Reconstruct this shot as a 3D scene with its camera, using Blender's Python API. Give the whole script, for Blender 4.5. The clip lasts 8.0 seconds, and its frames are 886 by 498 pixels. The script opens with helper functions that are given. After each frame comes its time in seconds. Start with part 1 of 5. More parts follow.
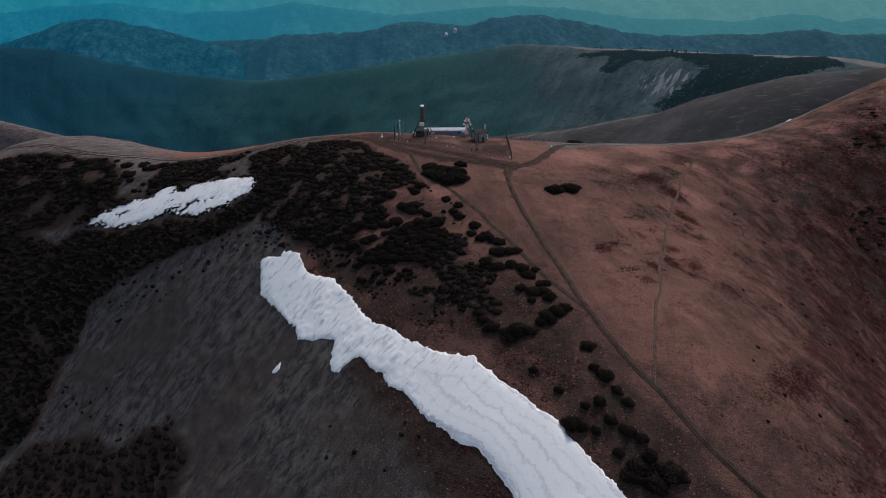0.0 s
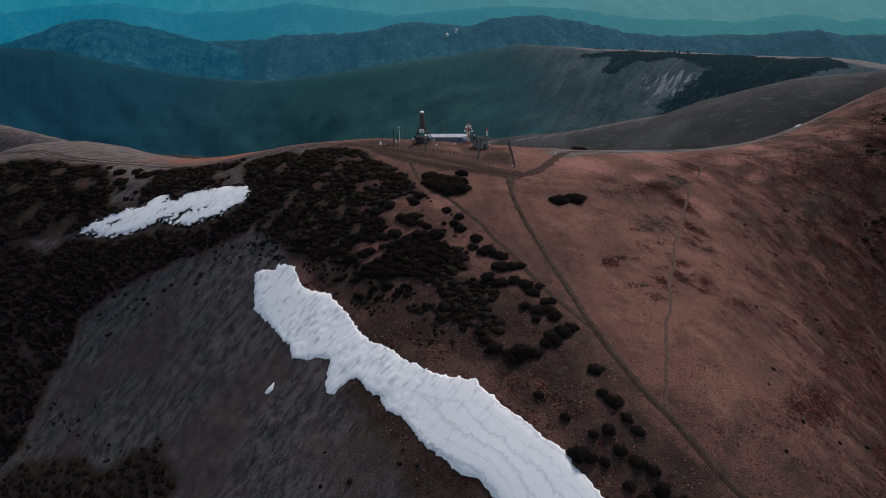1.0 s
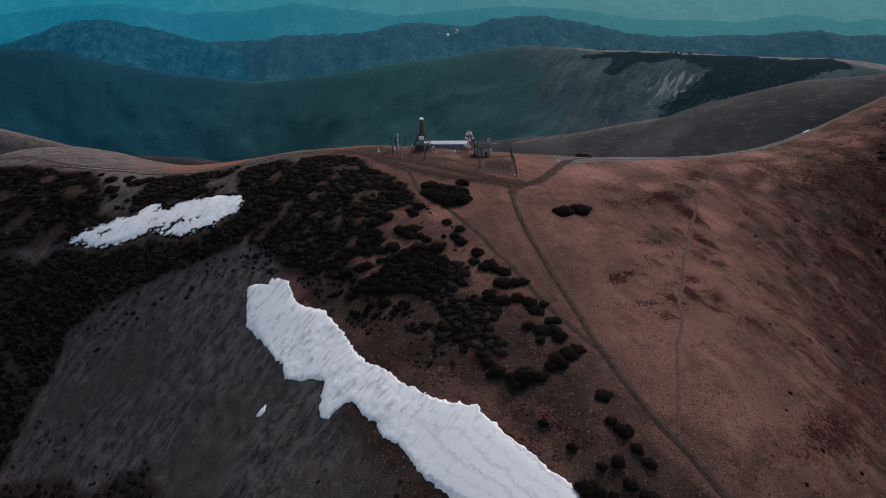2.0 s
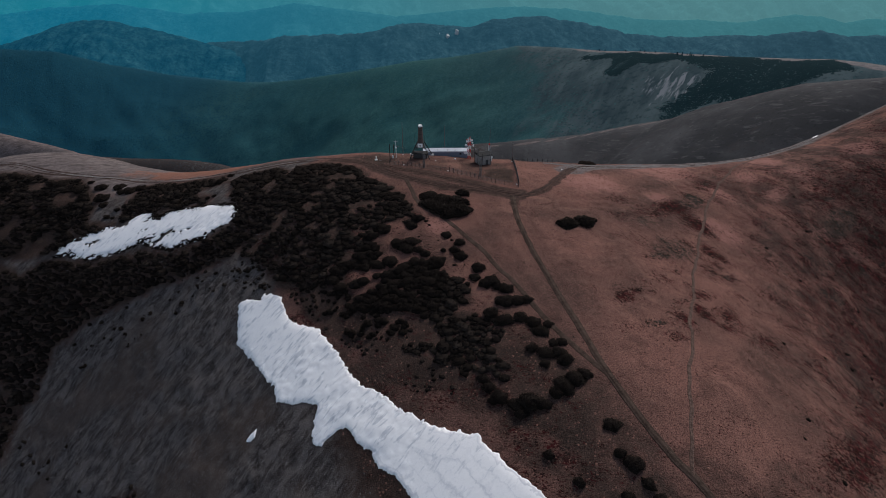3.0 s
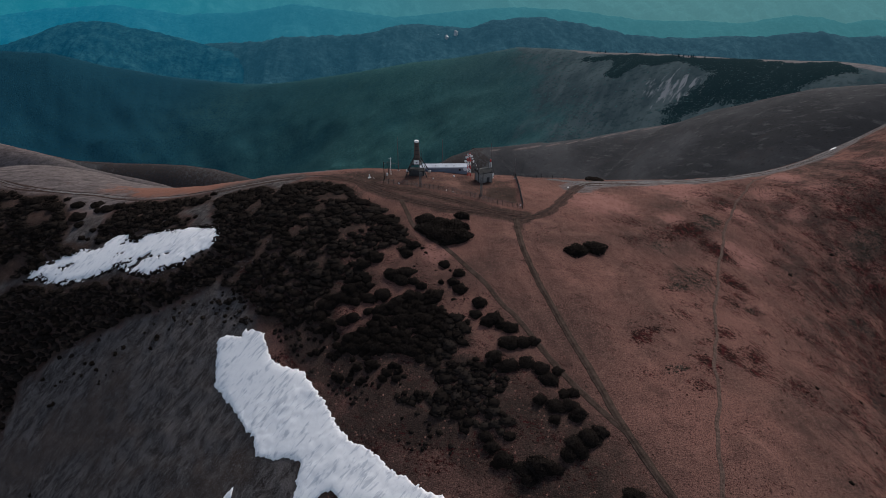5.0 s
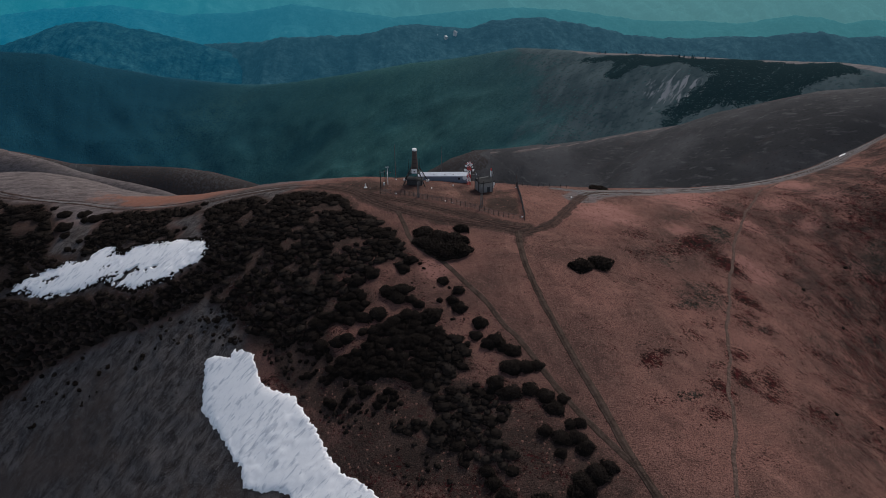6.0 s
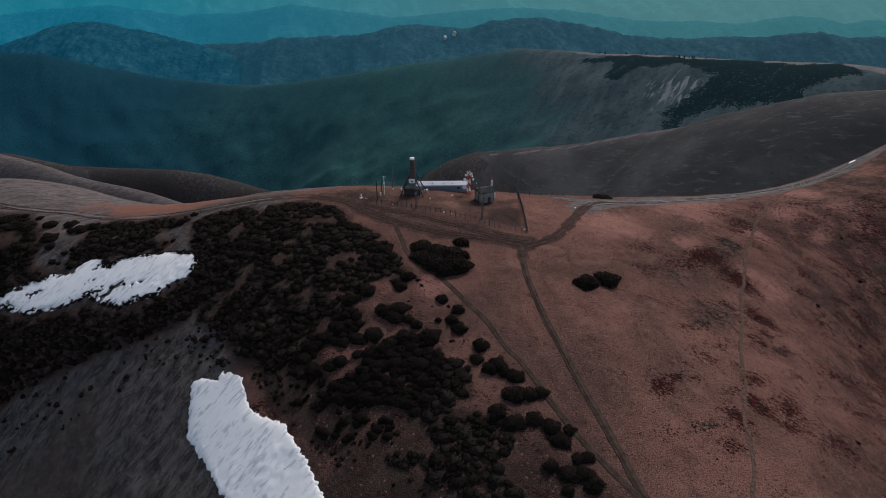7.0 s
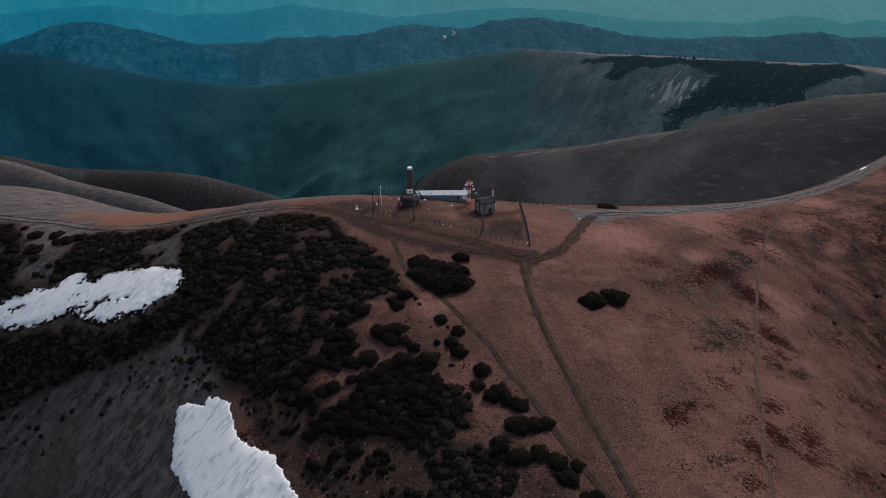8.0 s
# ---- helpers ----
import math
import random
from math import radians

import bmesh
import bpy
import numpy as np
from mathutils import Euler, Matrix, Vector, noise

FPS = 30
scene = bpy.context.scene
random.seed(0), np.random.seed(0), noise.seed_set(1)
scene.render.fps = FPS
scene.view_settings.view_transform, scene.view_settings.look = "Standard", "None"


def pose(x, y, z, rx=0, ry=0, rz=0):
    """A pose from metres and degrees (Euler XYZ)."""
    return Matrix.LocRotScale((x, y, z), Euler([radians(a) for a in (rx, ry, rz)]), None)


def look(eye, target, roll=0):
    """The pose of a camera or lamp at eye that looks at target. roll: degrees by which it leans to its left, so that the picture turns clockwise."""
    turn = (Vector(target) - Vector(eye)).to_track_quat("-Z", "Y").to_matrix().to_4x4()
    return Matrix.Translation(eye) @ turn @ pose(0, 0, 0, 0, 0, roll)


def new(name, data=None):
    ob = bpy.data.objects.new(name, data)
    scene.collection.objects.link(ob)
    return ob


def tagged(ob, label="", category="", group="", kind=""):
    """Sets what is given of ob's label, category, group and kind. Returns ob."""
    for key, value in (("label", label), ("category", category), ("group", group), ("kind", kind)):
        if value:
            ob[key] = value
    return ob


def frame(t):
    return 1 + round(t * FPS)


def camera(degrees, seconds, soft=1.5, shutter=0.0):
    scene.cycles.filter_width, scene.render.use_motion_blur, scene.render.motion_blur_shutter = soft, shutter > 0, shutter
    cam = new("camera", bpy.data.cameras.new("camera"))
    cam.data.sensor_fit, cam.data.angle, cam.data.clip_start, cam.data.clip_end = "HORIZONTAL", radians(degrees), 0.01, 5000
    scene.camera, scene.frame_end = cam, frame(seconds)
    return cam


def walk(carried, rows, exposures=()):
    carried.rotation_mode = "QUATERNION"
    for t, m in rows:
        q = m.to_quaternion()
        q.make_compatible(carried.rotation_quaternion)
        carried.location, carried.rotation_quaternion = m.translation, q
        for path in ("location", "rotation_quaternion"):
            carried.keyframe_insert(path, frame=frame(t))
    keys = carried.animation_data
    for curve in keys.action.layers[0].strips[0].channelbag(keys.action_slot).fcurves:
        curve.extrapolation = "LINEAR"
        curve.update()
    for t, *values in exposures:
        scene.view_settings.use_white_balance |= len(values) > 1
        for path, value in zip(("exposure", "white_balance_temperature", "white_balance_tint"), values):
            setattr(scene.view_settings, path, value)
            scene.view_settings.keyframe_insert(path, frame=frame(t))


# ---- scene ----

# ================= camera and walk =================
cam = camera(74.0, 8.0, soft=0.65)
PATH = [
    (0, (0.00, 0.00, 76.00), (0.00, 86.78, 26.32), 0.00),
    (0.5, (0.07, 3.74, 76.09), (-0.02, 90.52, 26.41), -0.01),
    (1, (0.15, 7.51, 76.17), (-0.01, 94.30, 26.49), -0.01),
    (1.5, (0.23, 11.31, 76.22), (0.02, 98.11, 26.55), -0.02),
    (2, (0.32, 15.14, 76.26), (0.07, 101.94, 26.60), -0.02),
    (2.5, (0.40, 19.00, 76.28), (0.15, 105.81, 26.64), -0.03),
    (3, (0.49, 22.89, 76.29), (0.24, 109.70, 26.66), -0.03),
    (3.5, (0.58, 26.79, 76.29), (0.34, 113.61, 26.67), -0.04),
    (4, (0.67, 30.72, 76.27), (0.46, 117.55, 26.67), -0.04),
    (4.5, (0.76, 34.66, 76.25), (0.58, 121.49, 26.66), -0.04),
    (5, (0.84, 38.61, 76.22), (0.71, 125.46, 26.64), -0.04),
    (5.5, (0.92, 42.58, 76.19), (0.85, 129.43, 26.61), -0.04),
    (6, (1.00, 46.56, 76.15), (0.98, 133.41, 26.58), -0.04),
    (6.5, (1.07, 50.55, 76.11), (1.10, 137.39, 26.54), -0.04),
    (7, (1.13, 54.54, 76.07), (1.23, 141.38, 26.49), -0.03),
    (7.5, (1.19, 58.54, 76.04), (1.34, 145.37, 26.43), -0.03),
    (8, (1.24, 62.53, 76.00), (1.44, 149.35, 26.38), -0.02),

]
walk(cam, [(t, look(eye, target, roll)) for t, eye, target, roll in PATH], exposures=[(0, 0.64), (4, 0.59), (8, 0.51)])

# ================= light =================
SUN_ELEVATION, SUN_AZIMUTH = radians(40), radians(28)   # azimuth: from +y towards +x
world = bpy.data.worlds.new("overcast_dusk_sky")
scene.world = world
world.use_nodes = True
wn = world.node_tree
sky = wn.nodes.new("ShaderNodeTexSky")
sky.sky_type = "NISHITA"
sky.sun_disc = False
sky.sun_elevation, sky.sun_rotation = SUN_ELEVATION, SUN_AZIMUTH
sky.altitude, sky.air_density, sky.dust_density, sky.ozone_density = 1600, 1.0, 3.0, 1.0
grey, veil = wn.nodes.new("ShaderNodeRGBToBW"), wn.nodes.new("ShaderNodeMix")   # thin high cloud takes most of the blue
veil.data_type = "RGBA"
veil.inputs[0].default_value = 0.42
wn.links.new(sky.outputs[0], grey.inputs[0])
wn.links.new(sky.outputs[0], veil.inputs[6])
wn.links.new(grey.outputs[0], veil.inputs[7])
wn.links.new(veil.outputs[2], wn.nodes["Background"].inputs[0])
wn.nodes["Background"].inputs[1].default_value = 0.10
sun_data = bpy.data.lights.new("sun", "SUN")
sun_data.energy, sun_data.angle, sun_data.color = 1.7, radians(12), (1.0, 0.93, 0.86)
sun = new("sun", sun_data)
sun.matrix_world = look((math.sin(SUN_AZIMUTH) * math.cos(SUN_ELEVATION) * 300, math.cos(SUN_AZIMUTH) * math.cos(SUN_ELEVATION) * 300,
                         math.sin(SUN_ELEVATION) * 300), (0, 0, 0))


# ================= materials =================
class Nodes:
    """A short way to write a node material."""

    def __init__(self, name, sheen=0.02):
        self.mat = bpy.data.materials.new(name)
        self.mat.use_nodes = True
        self.tree = self.mat.node_tree
        self.shader = self.tree.nodes["Principled BSDF"]
        self.shader.inputs["Specular IOR Level"].default_value = sheen
        self.place = self.add("ShaderNodeTexCoord").outputs["Object"]

    def add(self, kind, **settings):
        node = self.tree.nodes.new(kind)
        for key, value in settings.items():
            setattr(node, key, value)
        return node

    def join(self, source, target):
        if hasattr(source, "is_linked"):
            self.tree.links.new(source, target)
        else:
            target.default_value = source
        return self

    def noise(self, size, detail=4.0, rough=0.6, stretch=(1, 1, 1), turn=0.0, warp=0.0):
        """Noise with features of about size metres."""
        m = self.add("ShaderNodeMapping", vector_type="TEXTURE")
        m.inputs["Scale"].default_value = [size / s for s in stretch]
        m.inputs["Rotation"].default_value = (0, 0, turn)
        n = self.add("ShaderNodeTexNoise")
        n.inputs["Scale"].default_value = 1.0
        n.inputs["Detail"].default_value = detail
        n.inputs["Roughness"].default_value = rough
        n.inputs["Distortion"].default_value = warp
        self.join(self.place, m.inputs["Vector"]).join(m.outputs[0], n.inputs["Vector"])
        return n.outputs["Fac"]

    def ramp(self, value, low, high, smooth=True):
        """0 below low, 1 above high."""
        n = self.add("ShaderNodeMapRange", interpolation_type="SMOOTHSTEP" if smooth else "LINEAR")
        n.inputs["From Min"].default_value, n.inputs["From Max"].default_value = low, high
        self.join(value, n.inputs["Value"])
        return n.outputs[0]

    def math(self, how, a, b=0.0):
        n = self.add("ShaderNodeMath", operation=how)
        self.join(a, n.inputs[0]).join(b, n.inputs[1])
        return n.outputs[0]

    def mix(self, factor, a, b):
        n = self.add("ShaderNodeMix", data_type="RGBA")
        for value, socket in ((factor, n.inputs[0]), (a, n.inputs[6]), (b, n.inputs[7])):
            self.join((*value, 1.0) if isinstance(value, tuple) else value, socket)
        return n.outputs[2]

    def attribute(self, name):
        return self.add("ShaderNodeAttribute", attribute_name=name).outputs["Fac"]

    def chance(self):
        return self.add("ShaderNodeObjectInfo").outputs["Random"]

    def island(self):
        return self.add("ShaderNodeNewGeometry").outputs["Random Per Island"]

    def done(self, color, rough=0.9, bump=None, height=0.05, metal=0.0):
        self.join((*color, 1.0) if isinstance(color, tuple) else color, self.shader.inputs["Base Color"])
        self.join(rough, self.shader.inputs["Roughness"]).join(metal, self.shader.inputs["Metallic"])
        if bump is not None:
            b = self.add("ShaderNodeBump")
            b.inputs["Strength"].default_value, b.inputs["Distance"].default_value = 1.0, height
            self.join(bump, b.inputs["Height"]).join(b.outputs[0], self.shader.inputs["Normal"])
        return self.mat


def ground_material():
    n = Nodes("mountain_ground")
    broad, mid, fine, grain = n.noise(38, 5), n.noise(7, 5, 0.65), n.noise(1.3, 4, 0.7), n.noise(0.26, 3, 0.65)
    streak = n.noise(4, 7, 0.78, (1.6, 0.7, 1), radians(-42), 0.4)
    grass = n.mix(n.ramp(broad, 0.36, 0.62), (0.092, 0.053, 0.044), (0.195, 0.096, 0.077))
    grass = n.mix(n.math("MULTIPLY", n.ramp(mid, 0.5, 0.72), 0.6), grass, (0.060, 0.035, 0.030))
    grass = n.mix(n.math("MULTIPLY", n.ramp(fine, 0.5, 0.7), 0.35), grass, (0.225, 0.128, 0.104))
    grass = n.mix(n.math("MULTIPLY", n.ramp(grain, 0.48, 0.64), 0.75), grass, (0.040, 0.023, 0.018))
    grass = n.mix(n.math("MULTIPLY", n.ramp(grain, 0.46, 0.34), 0.6), grass, (0.255, 0.142, 0.112))
    patch = n.noise(14, 6, 0.68, (1.2, 0.9, 1), radians(62), 0.6)
    strew = n.noise(8, 6, 0.7, (1.5, 0.75, 1), radians(62), 0.5)
    grass = n.mix(n.math("MULTIPLY", n.ramp(patch, 0.54, 0.70), 0.5), grass, (0.245, 0.128, 0.100))
    grass = n.mix(n.math("MULTIPLY", n.ramp(patch, 0.44, 0.30), 0.6), grass, (0.062, 0.036, 0.030))
    blotch = n.noise(11, 7, 0.72, (1.1, 0.9, 1), radians(55), 0.5)
    grass = n.mix(n.math("MULTIPLY", n.ramp(blotch, 0.52, 0.60), n.math("MULTIPLY", n.attribute("mottle"), 0.65)), grass, (0.235, 0.112, 0.088))
    grass = n.mix(n.math("MULTIPLY", n.ramp(blotch, 0.49, 0.41), n.math("MULTIPLY", n.attribute("mottle"), 0.8)), grass, (0.046, 0.032, 0.028))
    fair = n.math("ADD", n.attribute("fair"), n.math("MULTIPLY", n.math("SUBTRACT", strew, 0.5), 1.8))
    grass = n.mix(n.math("MULTIPLY", n.ramp(fair, 0.30, 0.85), 0.7), grass, (0.285, 0.140, 0.116))
    heath = n.mix(n.ramp(fine, 0.4, 0.65), (0.015, 0.009, 0.008), (0.052, 0.010, 0.011))
    heath = n.mix(n.ramp(n.noise(10, 3), 0.56, 0.66), heath, (0.026, 0.021, 0.018))
    heath = n.mix(n.ramp(n.attribute("sedge"), 0.35, 0.7), heath, n.mix(n.ramp(fine, 0.4, 0.65), (0.016, 0.015, 0.012), (0.038, 0.036, 0.030)))
    speck = n.math("ADD", n.attribute("heath"), n.math("MULTIPLY", n.math("SUBTRACT", strew, 0.5), 1.9))
    speck = n.math("ADD", speck, n.math("MULTIPLY", n.math("SUBTRACT", n.noise(0.8, 6, 0.8, (1.8, 0.8, 1), radians(62)), 0.5), 3.4))
    speck = n.math("ADD", speck, n.math("MULTIPLY", n.math("SUBTRACT", n.noise(0.33, 3, 0.7), 0.5), 1.7))
    brown = n.mix(n.ramp(mid, 0.35, 0.65), (0.036, 0.026, 0.022), (0.066, 0.044, 0.036))
    brown = n.mix(n.math("MULTIPLY", n.ramp(grain, 0.5, 0.63), 0.75), brown, (0.018, 0.012, 0.010))
    brown = n.mix(n.math("MULTIPLY", n.ramp(grain, 0.45, 0.34), 0.6), brown, (0.120, 0.074, 0.060))
    brown = n.mix(n.math("MULTIPLY", n.ramp(n.noise(1.1, 5, 0.75), 0.57, 0.66), 0.35), brown, (0.060, 0.018, 0.014))
    worn = n.math("ADD", n.attribute("brown"), n.math("MULTIPLY", n.math("SUBTRACT", broad, 0.5), 1.2))
    worn = n.math("ADD", worn, n.math("MULTIPLY", n.math("SUBTRACT", n.noise(10, 7, 0.74, (1.15, 0.9, 1), radians(62), 0.3), 0.5), 1.7))
    grass = n.mix(n.ramp(worn, 0.25, 0.85), grass, brown)
    color = n.mix(n.ramp(speck, 0.42, 0.54), grass, heath)
    rock = n.mix(n.ramp(streak, 0.41, 0.60), (0.030, 0.025, 0.024), (0.104, 0.091, 0.087))
    rock = n.mix(n.math("MULTIPLY", n.ramp(n.noise(1.6, 5, 0.75, (2.4, 0.6, 1), radians(-42), 0.3), 0.53, 0.65), 0.75), rock, (0.150, 0.136, 0.132))
    rock = n.mix(n.math("MULTIPLY", n.ramp(n.noise(26, 5, 0.65), 0.48, 0.62), 0.75), rock, (0.062, 0.046, 0.039))
    rock = n.mix(n.math("MULTIPLY", n.ramp(grain, 0.53, 0.63), 0.5), rock, (0.180, 0.166, 0.161))
    rock = n.mix(n.math("MULTIPLY", n.ramp(grain, 0.45, 0.33), 0.7), rock, (0.026, 0.022, 0.021))
    edge = n.math("ADD", n.attribute("scree"), n.math("MULTIPLY", n.math("SUBTRACT", mid, 0.5), 0.8))
    color = n.mix(n.ramp(edge, 0.3, 0.7), color, rock)
    dry = n.mix(n.ramp(n.noise(4, 7, 0.8, (0.6, 1.5, 1), radians(12), 0.5), 0.36, 0.64), (0.074, 0.062, 0.061), (0.172, 0.142, 0.136))
    rust = n.math("ADD", n.attribute("rust"), n.math("MULTIPLY", n.math("SUBTRACT", mid, 0.5), 1.5))
    dry = n.mix(n.math("MULTIPLY", n.ramp(rust, 0.35, 0.85), 0.85), dry, (0.210, 0.092, 0.062))
    dry = n.mix(n.math("MULTIPLY", n.ramp(fine, 0.52, 0.7), 0.5), dry, (0.060, 0.046, 0.040))
    color = n.mix(n.ramp(n.attribute("dry"), 0.2, 0.8), color, dry)
    rubbed = n.noise(0.9, 5, 0.72)
    earth = n.mix(n.ramp(rubbed, 0.38, 0.62), (0.030, 0.021, 0.018), (0.078, 0.047, 0.039))
    earthy = n.math("ADD", n.attribute("earth"), n.math("MULTIPLY", n.math("SUBTRACT", n.noise(2.4, 6, 0.75), 0.5), 1.3))
    color = n.mix(n.math("MULTIPLY", n.ramp(earthy, 0.30, 0.72), 0.9), color, earth)
    gravel = n.mix(n.ramp(rubbed, 0.38, 0.62), (0.078, 0.074, 0.076), (0.156, 0.150, 0.152))
    gravelly = n.math("ADD", n.attribute("gravel"), n.math("MULTIPLY", n.math("SUBTRACT", n.noise(2.8, 6, 0.75), 0.5), 1.2))
    color = n.mix(n.math("MULTIPLY", n.ramp(gravelly, 0.34, 0.72), 0.9), color, gravel)
    moor = n.mix(n.ramp(n.noise(60, 6, 0.6, (1, 0.35, 1), radians(20)), 0.38, 0.66), (0.040, 0.040, 0.042), (0.072, 0.071, 0.073))
    moor = n.mix(n.math("MULTIPLY", n.ramp(n.noise(16, 4), 0.55, 0.75), 0.5), moor, (0.060, 0.048, 0.046))
    moor = n.mix(n.math("MULTIPLY", n.ramp(n.noise(9, 6, 0.75, (2.2, 0.5, 1), radians(25), 0.4), 0.53, 0.66), 0.7), moor, (0.104, 0.100, 0.100))
    moor = n.mix(n.math("MULTIPLY", n.ramp(n.noise(2.6, 5, 0.75), 0.54, 0.66), 0.6), moor, (0.024, 0.024, 0.024))
    color = n.mix(n.ramp(n.attribute("moor"), 0.3, 0.7), color, moor)
    # Far slope: bluish haze of the distance is put into these base colours.
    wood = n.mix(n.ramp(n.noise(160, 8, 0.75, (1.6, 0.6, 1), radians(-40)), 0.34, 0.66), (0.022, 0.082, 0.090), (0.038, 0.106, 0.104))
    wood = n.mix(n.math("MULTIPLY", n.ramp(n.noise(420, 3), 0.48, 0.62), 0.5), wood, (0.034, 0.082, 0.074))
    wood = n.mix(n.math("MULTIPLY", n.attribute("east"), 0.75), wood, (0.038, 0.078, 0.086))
    # Western woods get a bluer haze tint in their colour.
    wood = n.mix(n.math("MULTIPLY", n.attribute("west_haze"), 0.85), wood, (0.005, 0.046, 0.080))
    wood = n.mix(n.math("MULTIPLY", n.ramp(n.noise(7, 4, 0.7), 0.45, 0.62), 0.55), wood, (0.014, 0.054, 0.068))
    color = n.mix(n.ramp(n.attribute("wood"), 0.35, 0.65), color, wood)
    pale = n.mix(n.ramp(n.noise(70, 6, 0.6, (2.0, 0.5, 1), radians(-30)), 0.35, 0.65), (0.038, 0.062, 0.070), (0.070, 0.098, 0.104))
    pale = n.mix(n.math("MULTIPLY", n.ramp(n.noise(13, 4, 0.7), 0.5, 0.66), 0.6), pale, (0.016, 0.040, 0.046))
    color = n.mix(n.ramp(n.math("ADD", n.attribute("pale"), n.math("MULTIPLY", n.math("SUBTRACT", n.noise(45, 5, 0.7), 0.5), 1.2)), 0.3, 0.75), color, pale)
    color = n.mix(n.ramp(n.attribute("meadow"), 0.3, 0.7), color, n.mix(n.ramp(mid, 0.35, 0.65), (0.110, 0.102, 0.104), (0.165, 0.150, 0.148)))
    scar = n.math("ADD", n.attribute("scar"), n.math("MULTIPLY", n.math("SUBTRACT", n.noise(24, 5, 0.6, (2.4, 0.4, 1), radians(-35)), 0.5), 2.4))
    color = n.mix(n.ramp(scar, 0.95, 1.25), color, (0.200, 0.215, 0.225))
    lump = n.math("ADD", n.math("MULTIPLY", fine, 0.4), n.math("MULTIPLY", grain, 0.6))
    return n.done(color, 0.95, lump, 0.34)


def snow_material():
    n = Nodes("old_snow", 0.2)
    streak = n.noise(2.6, 6, 0.72, (2.2, 0.5, 1), radians(-45), 0.5)
    fine = n.noise(0.8, 5, 0.7)
    along_rim = n.add("ShaderNodeCombineXYZ")
    bent = n.math("ADD", n.math("MULTIPLY", n.attribute("rim"), 0.8), n.math("MULTIPLY", n.noise(9, 3), 2.2))
    n.join(bent, along_rim.inputs[0]).join(n.math("MULTIPLY", streak, 0.45), along_rim.inputs[1])
    layers = n.add("ShaderNodeTexNoise")
    layers.inputs["Scale"].default_value, layers.inputs["Detail"].default_value = 1.0, 5.0
    n.join(along_rim.outputs[0], layers.inputs["Vector"])
    split = n.add("ShaderNodeSeparateXYZ")
    n.join(n.place, split.inputs[0])
    down = split.outputs[1]
    color = n.mix(n.math("MULTIPLY", n.ramp(streak, 0.51, 0.63), n.ramp(down, 84, 112)), (0.88, 0.87, 0.87), (0.57, 0.585, 0.62))
    color = n.mix(n.math("MULTIPLY", n.ramp(layers.outputs["Fac"], 0.50, 0.62), n.math("MULTIPLY", n.ramp(down, 118, 92), 0.6)), color, (0.50, 0.515, 0.56))
    color = n.mix(n.math("MULTIPLY", n.ramp(fine, 0.55, 0.78), 0.4), color, (0.56, 0.57, 0.60))
    return n.done(color, 0.75, n.math("ADD", fine, n.math("MULTIPLY", streak, 0.7)), 0.035)


def track_material():
    n = Nodes("worn_earth_track")
    mid, fine = n.noise(2.2, 5, 0.7), n.noise(0.4, 4, 0.7)
    color = n.mix(n.ramp(mid, 0.35, 0.65), (0.036, 0.025, 0.020), (0.068, 0.047, 0.038))
    color = n.mix(n.math("MULTIPLY", n.ramp(fine, 0.5, 0.7), 0.7), color, (0.105, 0.070, 0.056))
    return n.done(color, 0.95, fine, 0.12)


def rut_material():
    n = Nodes("red_earth_ruts")
    mid, fine = n.noise(2.0, 5, 0.7), n.noise(0.4, 4, 0.7)
    color = n.mix(n.ramp(mid, 0.35, 0.65), (0.030, 0.021, 0.018), (0.066, 0.042, 0.035))
    color = n.mix(n.math("MULTIPLY", n.ramp(fine, 0.5, 0.7), 0.5), color, (0.085, 0.053, 0.044))
    return n.done(color, 0.95, fine, 0.12)


def stony_road_material():
    n = Nodes("pale_stony_road")
    mid, fine = n.noise(4, 5, 0.7), n.noise(0.5, 4, 0.7)
    color = n.mix(n.ramp(mid, 0.35, 0.65), (0.110, 0.101, 0.098), (0.175, 0.164, 0.160))
    color = n.mix(n.math("MULTIPLY", n.ramp(fine, 0.5, 0.7), 0.7), color, (0.250, 0.238, 0.232))
    return n.done(color, 0.95, fine, 0.1)


def trail_material():
    n = Nodes("trodden_footpath")
    fine = n.noise(0.6, 4, 0.7)
    return n.done(n.mix(n.ramp(fine, 0.35, 0.65), (0.058, 0.039, 0.032), (0.130, 0.086, 0.071)), 0.95, fine, 0.08)


def pine_material():
    n = Nodes("dwarf_pine_needles", 0.0)
    color = n.mix(n.ramp(n.island(), 0.25, 0.95), (0.0105, 0.0085, 0.0076), (0.0275, 0.0222, 0.0192))
    color = n.mix(n.math("MULTIPLY", n.ramp(n.noise(6, 3), 0.4, 0.65), 0.5), color, (0.0150, 0.0118, 0.0098))
    return n.done(color, 0.95)


def wood_crown_material(name, a, b):
    n = Nodes(name)
    return n.done(n.mix(n.island(), a, b), 0.95)


